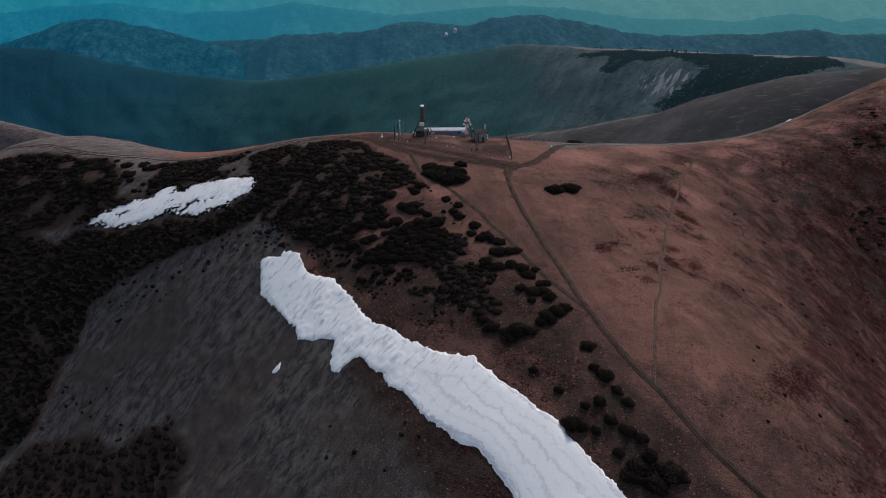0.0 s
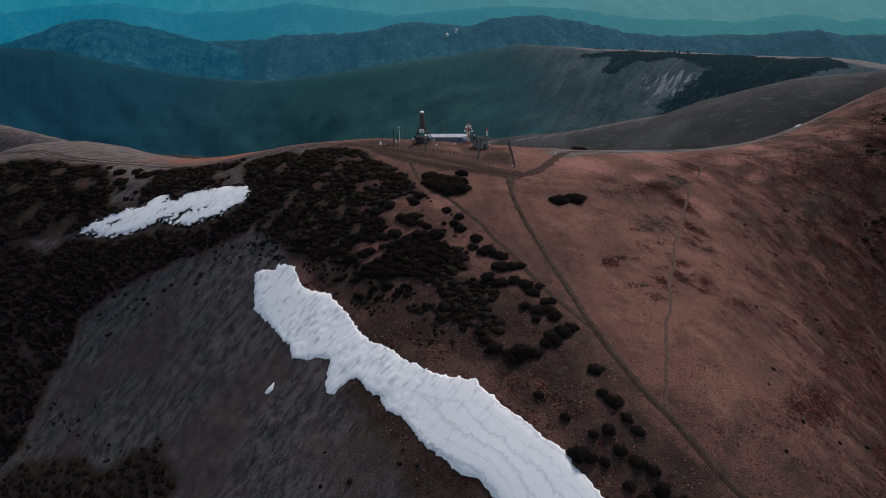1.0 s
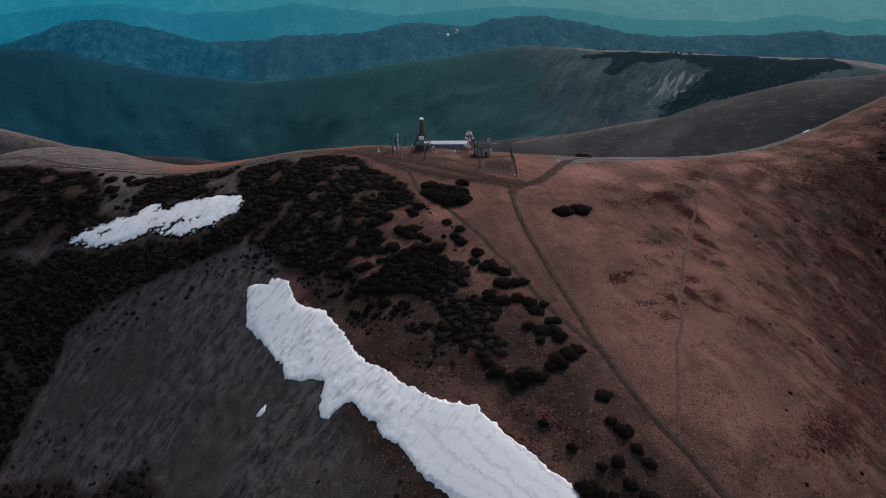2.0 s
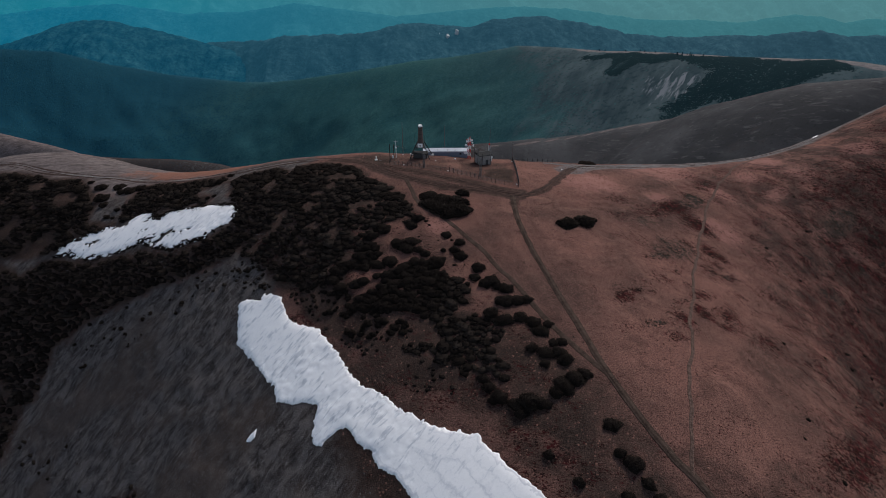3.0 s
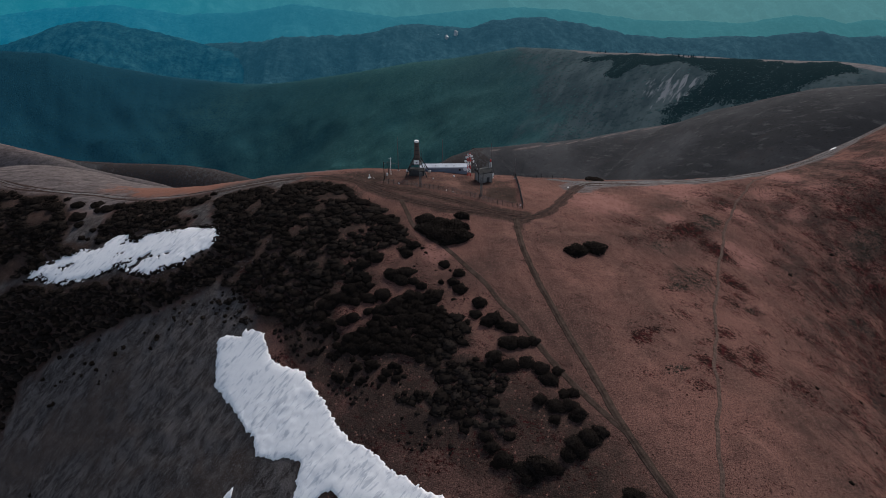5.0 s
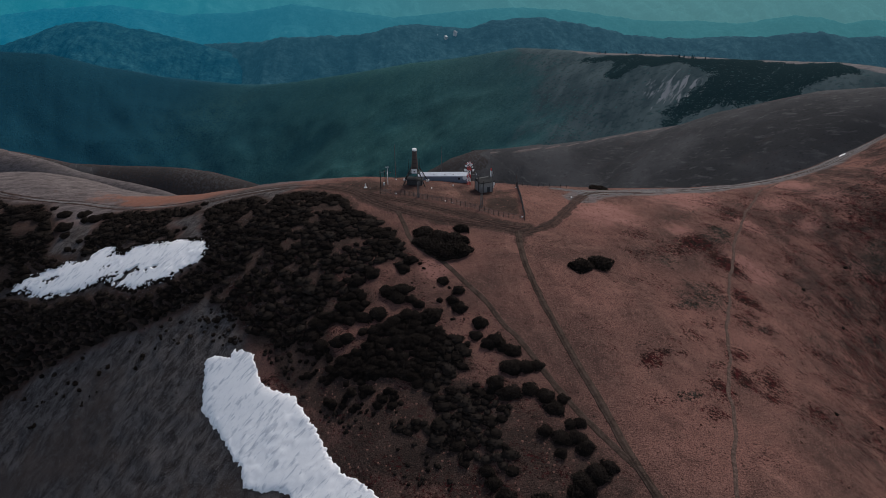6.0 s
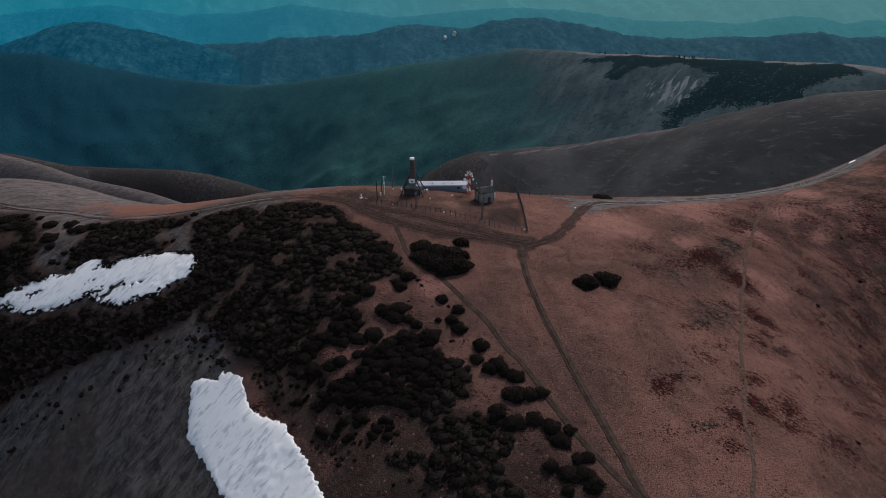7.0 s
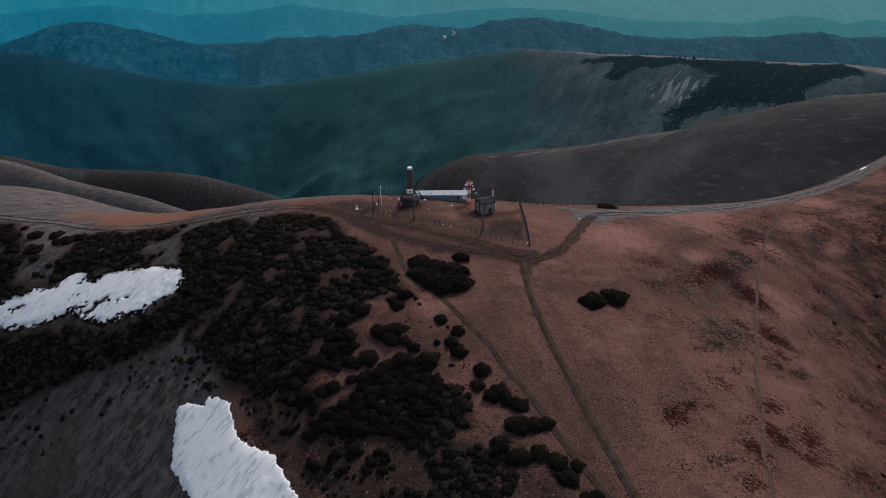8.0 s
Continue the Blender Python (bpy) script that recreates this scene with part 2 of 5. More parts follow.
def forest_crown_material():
    """Mixed woods on the long mountainside, blue haze painted in towards its western end."""
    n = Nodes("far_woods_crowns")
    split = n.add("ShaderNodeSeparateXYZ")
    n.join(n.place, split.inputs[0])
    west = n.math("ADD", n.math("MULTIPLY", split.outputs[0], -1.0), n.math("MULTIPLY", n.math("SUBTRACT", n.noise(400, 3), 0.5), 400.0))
    # Haze of the distance sits in both crown tints, bluer in the western one.
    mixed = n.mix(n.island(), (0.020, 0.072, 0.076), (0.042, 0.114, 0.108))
    west_haze = n.mix(n.island(), (0.005, 0.038, 0.066), (0.010, 0.058, 0.088))
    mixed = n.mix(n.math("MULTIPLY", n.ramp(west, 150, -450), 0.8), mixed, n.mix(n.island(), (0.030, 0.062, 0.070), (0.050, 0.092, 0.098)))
    return n.done(n.mix(n.math("MULTIPLY", n.ramp(west, 150, 1000), 0.9), mixed, west_haze), 0.95)


def plain(name, color, rough=0.6, metal=0.0, wear=0.35, size=0.5):
    """Painted or bare stuff with some dirt in it."""
    n = Nodes(name, 0.3)
    worn = n.math("MULTIPLY", n.ramp(n.noise(size, 5, 0.7), 0.42, 0.7), wear)
    dirty = tuple(c * 0.45 + 0.01 for c in color)
    return n.done(n.mix(worn, color, dirty), rough, n.noise(size * 0.3, 3), 0.004, metal)


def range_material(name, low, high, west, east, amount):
    """Far wooded ranges: haze of kilometres of air, bluer in the west, put into colour and glow as a backdrop of
    distance.
    """
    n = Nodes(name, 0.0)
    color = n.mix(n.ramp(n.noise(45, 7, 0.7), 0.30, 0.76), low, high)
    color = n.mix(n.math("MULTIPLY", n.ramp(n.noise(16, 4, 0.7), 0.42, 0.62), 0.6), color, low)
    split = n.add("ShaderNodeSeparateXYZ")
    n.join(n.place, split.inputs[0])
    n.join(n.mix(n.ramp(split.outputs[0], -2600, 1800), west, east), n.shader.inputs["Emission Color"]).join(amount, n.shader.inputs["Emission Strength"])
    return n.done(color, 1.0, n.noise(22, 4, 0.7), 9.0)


GROUND, SNOW, TRACK, RUT, ROAD, TRAIL, PINE = (ground_material(), snow_material(), track_material(), rut_material(), stony_road_material(), trail_material(), pine_material())
FAR_CROWNS = forest_crown_material()
BEECH = wood_crown_material("leafless_woods_crowns", (0.040, 0.035, 0.034), (0.056, 0.048, 0.046))
DARK_IRON = plain("dark_painted_iron", (0.030, 0.028, 0.028), 0.5, 0.4)
GREY_STEEL = plain("galvanised_steel", (0.16, 0.16, 0.165), 0.45, 0.7)
WHITE_PAINT = plain("white_paint", (0.78, 0.78, 0.78), 0.5, 0.0, 0.15)
RED_PAINT = plain("red_paint", (0.50, 0.035, 0.035), 0.5, 0.0, 0.2)
BROWN_CLADDING = plain("brown_grey_cladding", (0.075, 0.055, 0.050), 0.7)
DARK_CLADDING = plain("dark_grey_cladding", (0.045, 0.045, 0.048), 0.6)
SHED_METAL = plain("weathered_planks", (0.29, 0.275, 0.265), 0.8, 0.0, 0.5)
BLUE_WALL = plain("blue_grey_wall", (0.21, 0.26, 0.32), 0.7, 0.0, 0.25, 1.5)
PALE_ROOF = plain("pale_sheet_roof", (0.40, 0.43, 0.48), 0.6, 0.0, 0.35, 1.2)
CONCRETE = plain("pale_concrete", (0.55, 0.54, 0.53), 0.8)
POST_WOOD = plain("weathered_post", (0.055, 0.050, 0.048), 0.85)
TAR_ROOF = plain("tarred_sheet", (0.018, 0.018, 0.019), 0.9)
CRAG = plain("pale_crag", (0.50, 0.53, 0.54), 0.9, 0.0, 0.6, 9.0)
DARK_GLASS = plain("dark_opening", (0.012, 0.013, 0.015), 0.3)


# ================= lie of the land =================
def lattice(ix, iy, seed):
    h = (ix.astype(np.int64) * 374761393 + iy.astype(np.int64) * 668265263 + seed * 974634777) & 0x7FFFFFFF
    h = ((h ^ (h >> 13)) * 1274126177) & 0x7FFFFFFF
    return ((h ^ (h >> 16)) & 0xFFFF) / 65535.0


def waves(x, y, size, seed=0, octaves=3, gain=0.5):
    """Smooth random relief between -1 and 1, with lumps of about size metres."""
    x, y = np.asarray(x, float), np.asarray(y, float)
    total, weight, level = 0.0, 0.0, 1.0
    for k in range(octaves):
        c, s = math.cos(0.6 + 1.1 * k), math.sin(0.6 + 1.1 * k)
        u, v = (c * x - s * y) / size * 2**k + 17.3 * k, (s * x + c * y) / size * 2**k - 9.1 * k
        iu, iv = np.floor(u), np.floor(v)
        fu, fv = u - iu, v - iv
        fu, fv = fu * fu * (3 - 2 * fu), fv * fv * (3 - 2 * fv)
        a, b = lattice(iu, iv, seed + k), lattice(iu + 1, iv, seed + k)
        c, d = lattice(iu, iv + 1, seed + k), lattice(iu + 1, iv + 1, seed + k)
        total = total + level * ((a * (1 - fu) + b * fu) * (1 - fv) + (c * (1 - fu) + d * fu) * fv)
        weight, level = weight + level, level * gain
    return total / weight * 2 - 1


def step(v, low, high):
    s = np.clip((np.asarray(v, float) - low) / (high - low), 0, 1)
    return s * s * (3 - 2 * s)


def along(points, x, y):
    """Distance from the line through points to each place, and the share of the way along each line's piece that is nearest."""
    best, value = np.full(np.shape(x), 1e12), np.zeros(np.shape(x))
    p = np.asarray(points, float)
    for a, b in zip(p[:-1], p[1:]):
        d = b[:2] - a[:2]
        s = np.clip(((x - a[0]) * d[0] + (y - a[1]) * d[1]) / (d @ d), 0, 1)
        far = np.hypot(x - a[0] - s * d[0], y - a[1] - s * d[1])
        near = far < best
        best = np.where(near, far, best)
        if p.shape[1] > 2:
            value = np.where(near, a[2] + s * (b[2] - a[2]), value)
    return best, value


def inside(points, x, y):
    """Distance to a closed outline, above zero within it."""
    p = list(points) + [points[0]]
    odd = np.zeros(np.shape(x), bool)
    for (ax, ay), (bx, by) in zip(p[:-1], p[1:]):
        if ay != by:
            odd ^= ((ay > y) != (by > y)) & (x < (bx - ax) * (y - ay) / (by - ay) + ax)
    far = along(p, x, y)[0]
    return np.where(odd, far, -far)


# The near mountain: broad swells, one weight each on an even net from (-300, 20) to (350, 440).
SWELL = [
    [0.0, 0.1, 0.2, -2.1, -4.2, 1.9, -0.6, -3.0, -0.6, -0.0, 0.0],
    [0.0, -1.5, -10.0, -10.7, 7.5, 29.4, 22.4, -3.5, -2.7, -0.2, 0.0],
    [0.1, -0.5, -12.8, 5.5, 16.6, 0.1, 16.2, -18.1, -8.4, 0.4, 0.2],
    [-1.7, 7.2, 12.2, 18.6, 34.2, 8.9, 26.4, 21.3, 20.2, 13.3, 3.0],
    [-3.0, 17.3, 36.1, -9.9, 3.9, 10.6, 1.8, 10.7, 34.7, 34.8, 9.2],
    [-5.6, -5.0, -5.9, -24.8, -15.5, -10.9, -25.7, -31.5, -3.0, 13.6, 4.0],
    [-4.4, -11.4, -19.1, -15.5, -5.4, -2.6, -7.2, -17.5, -22.6, -14.2, -4.0],
]
SWELL_SIZE, SWELL_BASE = 62.0, -70.0

TRACK_MAIN = [(21.7, 190.5), (21.6, 182.9), (21.8, 176.4), (22.8, 168.2), (23.9, 160.6), (25.1, 155.0), (26.5, 148.3), (28.6, 138.6), (30.2, 132.5), (31.4, 127.2), (33.2, 119.4),
              (35.4, 112.6), (38.6, 104.4), (42.0, 97.6), (45.0, 93.6), (48.3, 88.2), (52.8, 81.5), (57.6, 76.2), (61.0, 73.2), (64.5, 69.1), (72.0, 60.0)]
TRACK_SIDE = [(-12.0, 199.0), (-9.6, 191.1), (-7.9, 185.2), (-4.4, 179.9), (0.3, 175.6), (3.5, 171.0), (7.7, 164.6), (11.0, 159.5), (14.4, 151.8), (17.3, 147.0), (19.7, 141.6), (22.6, 134.6),
              (25.4, 128.9), (28.6, 123.4), (31.6, 119.0), (34.2, 115.4)]
FOOTPATH = [(126.0, 249.0), (114.0, 238.2), (102.0, 221.7), (94.5, 210.6), (88.6, 200.8), (83.2, 190.4), (77.2, 177.8), (71.6, 165.8), (66.2, 153.4), (62.2, 143.6), (58.9, 135.6), (56.0, 127.2),
            (51.2, 114.6), (48.0, 105.4), (46.1, 97.8), (45.1, 94.0)]
ROAD_RIGHT = [(22.4, 189.6), (27.1, 191.8), (32.2, 196.2), (36.4, 202.7), (40.6, 211.0), (44.9, 219.3), (49.5, 226.0), (57.0, 229.2), (68.1, 232.2), (80.0, 236.2), (94.0, 241.6), (112.0, 249.2),
              (131.0, 257.4), (154.0, 268.6), (170.0, 279.5), (181.0, 286.5), (205.0, 298.0), (249.0, 324.0)]
ROAD_LEFT = [(23.1, 189.9), (15.4, 192.3), (3.9, 194.1), (-4.9, 196.9), (-12.6, 200.3), (-19.1, 204.9), (-24.4, 210.3), (-28.2, 214.2), (-37.4, 219.3), (-46.7, 222.0),
             (-60.0, 223.0), (-73.7, 223.9), (-83.8, 226.0), (-94.9, 229.3), (-107.3, 234.7), (-120.3, 240.3), (-133.7, 246.2), (-147.0, 249.0), (-168.4, 254.6), (-186.6, 263.4),
             (-204.7, 270.0), (-240.0, 280.0)]
ROAD_UPPER = [(24.0, 192.6), (18.4, 193.5), (11.3, 196.2), (4.0, 199.8), (-5.2, 203.7), (-14.7, 207.3), (-21.5, 211.6)]
WAYS = (TRACK_MAIN, TRACK_SIDE, FOOTPATH, ROAD_RIGHT, ROAD_LEFT, ROAD_UPPER)

# Crests beyond: x, y, height.
CREST_RIGHT = [(-150, 830, -390), (-62, 800, -275), (-40, 785, -247), (-21, 780, -226), (7, 770, -205), (33, 760, -192), (69, 753, -187), (115, 740, -177), (153, 715, -163), (208, 670, -134), (242, 640, -117), (265, 590, -85), (277, 560, -71), (286, 530, -56), (295, 505, -44),
               (302, 480, -36), (309, 458, -29), (317, 430, -20), (345, 400, -10), (400, 380, 0)]
CREST_LEFT = [(-540, 560, -85), (-410, 505, -79), (-340, 492, -91), (-313, 481, -93), (-287, 471, -97), (-260, 460, -98), (-235, 450, -98), (-214, 440, -98), (-189, 427, -99), (-173, 416, -98), (-148, 398, -112)]
CREST_WOODED = [(-700, 780, -180), (-554, 763, -191), (-481, 753, -203), (-413, 743, -202), (-365, 733, -199), (-327, 723, -197), (-289, 713, -198), (-253, 703, -203),
                (-218, 693, -209), (-190, 683, -214), (-120, 660, -240)]
CREST_FOREST = [(-1900, 1850, -230), (-1380, 1900, -290), (-1238, 1950, -308), (-1097, 2000, -363), (-883, 2050, -418), (-653, 2050, -437), (-507, 2020, -415), (-344, 1980, -383),
                (-114, 1900, -329), (10, 1850, -305), (111, 1810, -281), (206, 1770, -254), (273, 1680, -240), (382, 1550, -224), (456, 1420, -201), (539, 1300, -184),
                (584, 1240, -176), (650, 1170, -165), (689, 1110, -153), (716, 1070, -150), (752, 1020, -151), (900, 900, -140)]


def near_land(x, y):
    gx, gy = np.linspace(-300, 350, 11), np.linspace(20, 440, 7)
    ex = np.exp(-((x[:, None] - gx) ** 2) / (2 * SWELL_SIZE**2))
    ey = np.exp(-((y[:, None] - gy) ** 2) / (2 * SWELL_SIZE**2))
    return SWELL_BASE + np.einsum("ni,ij,nj->n", ey, np.array(SWELL), ex)


def soft_along(points, x, y, blur):
    """Like along, with neighbouring stretches of the line blended into each other."""
    p = np.array(points, float)
    s = np.r_[0, np.cumsum(np.hypot(*np.diff(p[:, :2], axis=0).T))]
    q = np.stack([np.interp(np.arange(0, s[-1], 40.0), s, p[:, k]) for k in range(3)], -1)
    far, top = np.empty(len(x)), np.empty(len(x))
    for k in range(0, len(x), 20000):
        part_of = slice(k, k + 20000)
        d = np.hypot(x[part_of, None] - q[:, 0], y[part_of, None] - q[:, 1])
        near = d.min(1)
        w = np.exp(-(d - near[:, None]) / blur)
        top[part_of] = (w * q[:, 2]).sum(1) / w.sum(1)
        far[part_of] = near
    exact = along(points, x, y)
    share = step(exact[0], 10, 120)
    return exact[0] * (1 - share) + far * share, exact[1] * (1 - share) + top * share


def ridge(points, x, y, steep, width, spurs, size, seed):
    far, top = soft_along(points, x, y, 60.0) if points in (CREST_FOREST, CREST_RIGHT) else along(points, x, y)
    fall = steep * (np.sqrt(far * far + width * width) - width)
    rough = spurs * np.minimum(far, 500) * (waves(x, y, size, seed, 4, 0.55))
    return top - fall + rough


def land(x, y):
    """Height of the ground, without its small lumps."""
    x, y = np.atleast_1d(np.asarray(x, float)), np.atleast_1d(np.asarray(y, float))
    r = np.hypot(x, y - 200)
    z = near_land(x, y) - 1.1 * np.maximum(r - 285, 0) - 1.0 * np.maximum(y - 345 - 0.35 * np.abs(x), 0)
    z = np.maximum(z, -640 + 30 * waves(x, y, 400, 5))
    out = r > 90
    if out.any():
        xo, yo, zo = x[out], y[out], z[out]
        hills = [ridge(CREST_RIGHT, xo, yo, 0.55, 50, 0.03, 90, 11), ridge(CREST_LEFT, xo, yo, 1.25, 12, 0.02, 60, 12),
                 ridge(CREST_WOODED, xo, yo, 1.1, 26, 0.04, 110, 13), ridge(CREST_FOREST, xo, yo, 0.46, 70, 0.13, 330, 14)]
        for k, h in enumerate(hills):
            if k < 2:
                h = np.where(yo > 300, h, h - 3 * (300 - yo))
            zo = np.maximum(zo, h)
        z[out] = zo
    return z


# Dark heath patches: x, y, half length, half width, share. Fair grass patches: x, y, half length, half width.
HEATH = [(93, 215, 5.5, 3.6, 0.8), (74, 194, 8.8, 3.6, 0.95), (79, 186, 3.6, 6.5, 0.95), (83, 201, 5.6, 3.8, 0.8), (54, 194, 4.6, 2.2, 0.55), (52, 186, 2.2, 1.4, 0.35), (62, 182, 3.5, 2.6, 0.5),
         (66, 169, 5.8, 5.8, 0.6), (61, 164, 4.1, 1.6, 0.8), (72, 170, 2, 6.1, 0.7), (83, 185, 3, 1.9, 0.6), (79, 171, 4.2, 3.8, 0.7), (75, 163, 5.1, 2.6, 0.7), (80, 161, 4.3, 1.5, 0.7),
         (56, 152, 2.4, 3, 0.5), (62, 156, 3.8, 1.3, 0.4), (74, 209, 9.1, 2.4, 0.45), (59, 185, 9.6, 2.1, 0.3)]
HEATH += [(44, 141, 2.2, 2.1, 1), (48, 144, 2.4, 1.1, 0.7), (38, 144, 1.2, 1, 0.6), (51, 144, 2.4, 1.2, 0.4), (43, 146, 2.9, 0.7, 0.4), (66, 147, 3.1, 1.5, 0.8), (64, 140, 2.2, 2.5, 0.95),
          (60, 143, 2.3, 1.2, 0.6), (57, 136, 1.7, 4.2, 0.7), (49, 132, 3, 1.3, 0.8), (70, 142, 4.8, 2.5, 0.8), (68, 136, 2, 1.7, 0.7), (79, 152, 2.3, 2.1, 0.6), (53, 128, 2.3, 1.5, 0.7), (41, 130, 3, 1.2, 0.35)]
HEATH += [(83, 104, 9.4, 4.3, 0.85), (88, 109, 6.5, 3.4, 0.5), (114, 136, 16, 4.4, 0.6), (140, 156, 9.1, 4.6, 0.6), (123, 130, 10.8, 6.3, 0.6), (80, 134, 4.9, 4.2, 0.5), (70, 141, 4.7, 5, 0.5),
          (36, 115, 1.3, 1.2, 0.3), (179, 237, 9, 7, 0.7), (185, 252, 7, 6, 0.6), (161, 196, 8, 6, 0.7), (150, 223, 8.5, 4.3, 0.6), (138, 206, 9.5, 3.8, 0.5), (159, 213, 7.2, 4.9, 0.65),
          (124, 213, 6.8, 4.1, 0.45), (101, 187, 7.4, 3.5, 0.5), (142, 181, 8.7, 3.2, 0.5), (144, 170, 9.2, 3.9, 0.55)]
# Grey-green sedge within the heath.
SEDGE = [(83, 201, 5.6, 3.8), (66, 169, 5.8, 5.8), (62, 182, 3.5, 2.6), (61, 164, 4.1, 1.6), (49, 132, 3, 1.3), (74, 209, 9.1, 2.4), (138, 206, 9.5, 3.8)]
FAIR = [(50, 207, 9.4, 8.7), (84, 223, 10.5, 5.3), (96, 210, 3.2, 6.3), (88, 185, 6.2, 5.6), (112, 226, 6, 3.9), (119, 215, 6.1, 2.7), (71, 200, 4.3, 3.3), (135, 232, 6.1, 5.1), (136, 195, 5.5, 4.2), (133, 201, 4.4, 2.6), (165, 246, 4.9, 4.9), (129, 244, 5.7, 6), (83, 230, 15.4, 6), (86, 187, 4.8, 6),
        (-1, 172, 3.6, 3.4)]
BELT = [(345, 1520), (450, 1400), (543, 1284), (580, 1250), (645, 1160), (690, 1100), (690, 1050), (645, 1056), (608, 1047), (588, 1018), (552, 1040), (514, 1083), (452, 1090), (400, 1080),
        (420, 1140), (450, 1165), (485, 1180), (528, 1197), (531, 1243), (458, 1318), (407, 1345), (358, 1325), (376, 1369), (390, 1440)]


def patch_share(x, y, cx, cy, length, width):
    """One at the middle of a long patch that lies across the slope, falling off around it."""
    a = radians(40) * min(max((cx - 30) / 55, 0), 1)
    c, s = math.cos(a), math.sin(a)
    u, v = ((x - cx) * c + (y - cy) * s) / length, (-(x - cx) * s + (y - cy) * c) / width
    return np.exp(-0.5 * (u * u + v * v))


def open_side(x, y):
    """How far a place lies into the open grass of the far slope."""
    return x + 130 * waves(x, y, 170, 35, 4)


def way_distance(x, y):
    best = np.full(np.shape(x), 1e9)
    for way in WAYS:
        best = np.minimum(best, along(way, x, y)[0])
    return best


def scree_share(x, y):
    low = -0.855 * x - 0.519 * y + 38
    return step(np.maximum(low, np.minimum(-44 - x, y - 150)), -14, 14) * (1 - step(y, 218, 240))


def small_lumps(x, y):
    r = np.hypot(x, y - 150)
    quiet = step(way_distance(x, y), 1.6, 4.5)
    lump = 0.5 * waves(x, y, 14, 21, 3) + 0.16 * waves(x, y, 2.4, 22, 2) + 0.35 * scree_share(x, y) * waves(x, y, 3.5, 23, 3)
    return lump * quiet * (1 - step(r, 260, 420)) - 0.06 * (1 - quiet)


def ground_at(x, y):
    """Height of the ground at each place."""
    x, y = np.atleast_1d(np.asarray(x, float)), np.atleast_1d(np.asarray(y, float))
    return land(x, y) + small_lumps(x, y)


# Outlines of the dense dwarf pine thickets, size of their bushes, and how far apart these stand.
THICKETS = [
    ([(-75.3, 215.3), (-70.2, 217.2), (-67, 217.9), (-56.9, 216.1), (-51.7, 211), (-50.3, 214.6), (-46.4, 216.1), (-41.6, 215.7), (-34.9, 211.8), (-28.6, 208.5), (-26.4, 204.6), (-23.4, 200.1),
      (-17.4, 195.7), (-15.4, 191.7), (-11.7, 188.3), (-10.1, 183.7), (-9.2, 180.8), (-7.4, 176.2), (-7.5, 171.4), (-9.8, 171.3), (-11, 178.2), (-15.9, 174), (-20.5, 170.4), (-18.7, 166.2),
      (-16.1, 162.8), (-16.5, 157.8), (-20.2, 156.4), (-25.3, 158), (-29.4, 153.8), (-35.6, 153.9), (-42.6, 157), (-47.5, 163.3), (-52.3, 168.5), (-59.5, 173.5), (-65, 181.2), (-66, 188),
      (-66.3, 193.5), (-71.3, 203.9)], 1.75, 0.50),
    ([(-16.1, 154.3), (-11.6, 155.2), (-7.5, 157.8), (-3.2, 158.8), (1, 156), (-1.7, 153.3), (2.6, 149.8), (6.1, 146.5), (6.9, 140.5), (3.2, 138.3), (0.9, 136), (-1.4, 134.4), (-3.4, 135.7),
      (-7.7, 139.3), (-13.2, 139.9), (-21.5, 142.8), (-30.3, 147), (-29.6, 148.1), (-21.8, 146.3), (-20.3, 148), (-15.5, 150.7)], 1.6, 0.46),
    ([(-2.9, 134.2), (0.9, 136), (7, 136.9), (12.9, 133.4), (14.1, 128.7), (12, 123.7), (14.4, 118.4), (14.9, 115.5), (11.8, 115.5), (9.2, 118.5), (5, 119.2), (3, 123.2), (0.9, 121.7), (-1.3, 123.1),
      (-2, 125.8), (-9.5, 127.1), (-10.4, 130.8), (-3.6, 129.4), (0.1, 130.1)], 1.45, 0.54),
    ([(-115.8, 210.9), (-117.4, 220), (-116, 225.6), (-115.3, 232.9), (-107.6, 232.4), (-97.9, 226.4), (-92.8, 225.6), (-78.1, 220.9), (-77.1, 215.3), (-84.4, 214.9), (-87.4, 213.2), (-80.6, 206.4),
      (-81.1, 204.2), (-88.5, 206.1), (-96, 207.8), (-104.7, 212.2), (-109.1, 211)], 1.7, 0.52),
    ([(-230, 262), (-203.6, 256), (-193.8, 257), (-181.7, 254.9), (-167.5, 250.3), (-158.2, 244.5), (-145, 237.8), (-139.5, 234.1), (-132.5, 223.7), (-138, 222), (-138.2, 215.3), (-132, 208.6),
      (-141.5, 206.6), (-149, 207), (-165.5, 210.8), (-179.6, 209), (-215, 225)], 2.1, 0.54),
    ([(-166.6, 247.3), (-153.8, 246.2), (-147.5, 245.1), (-136.9, 231.1), (-131.8, 221.3), (-132.4, 216.2), (-119.0, 211.1), (-124.1, 207.9), (-133.0, 210.1), (-145.6, 211.9)], 1.7, 0.56),
    ([(-140, 204), (-120, 196), (-100, 192), (-87, 185), (-76, 185), (-66, 187), (-60, 177), (-67, 174), (-88, 175), (-110, 175), (-125, 171), (-126, 157), (-135, 157), (-150, 175), (-152, 201)], 1.7, 0.50),
    ([(-215, 222), (-195, 214), (-165, 208), (-152, 201), (-150, 186), (-147, 167), (-130, 155), (-130, 145), (-132, 135), (-150, 125), (-180, 150)], 2.1, 0.54),
    ([(-129, 130), (-106, 125), (-95, 117), (-85, 118), (-76, 117), (-67, 106), (-67, 100), (-71, 92), (-96, 90), (-128, 100), (-145, 120)], 1.6, 0.85),
]
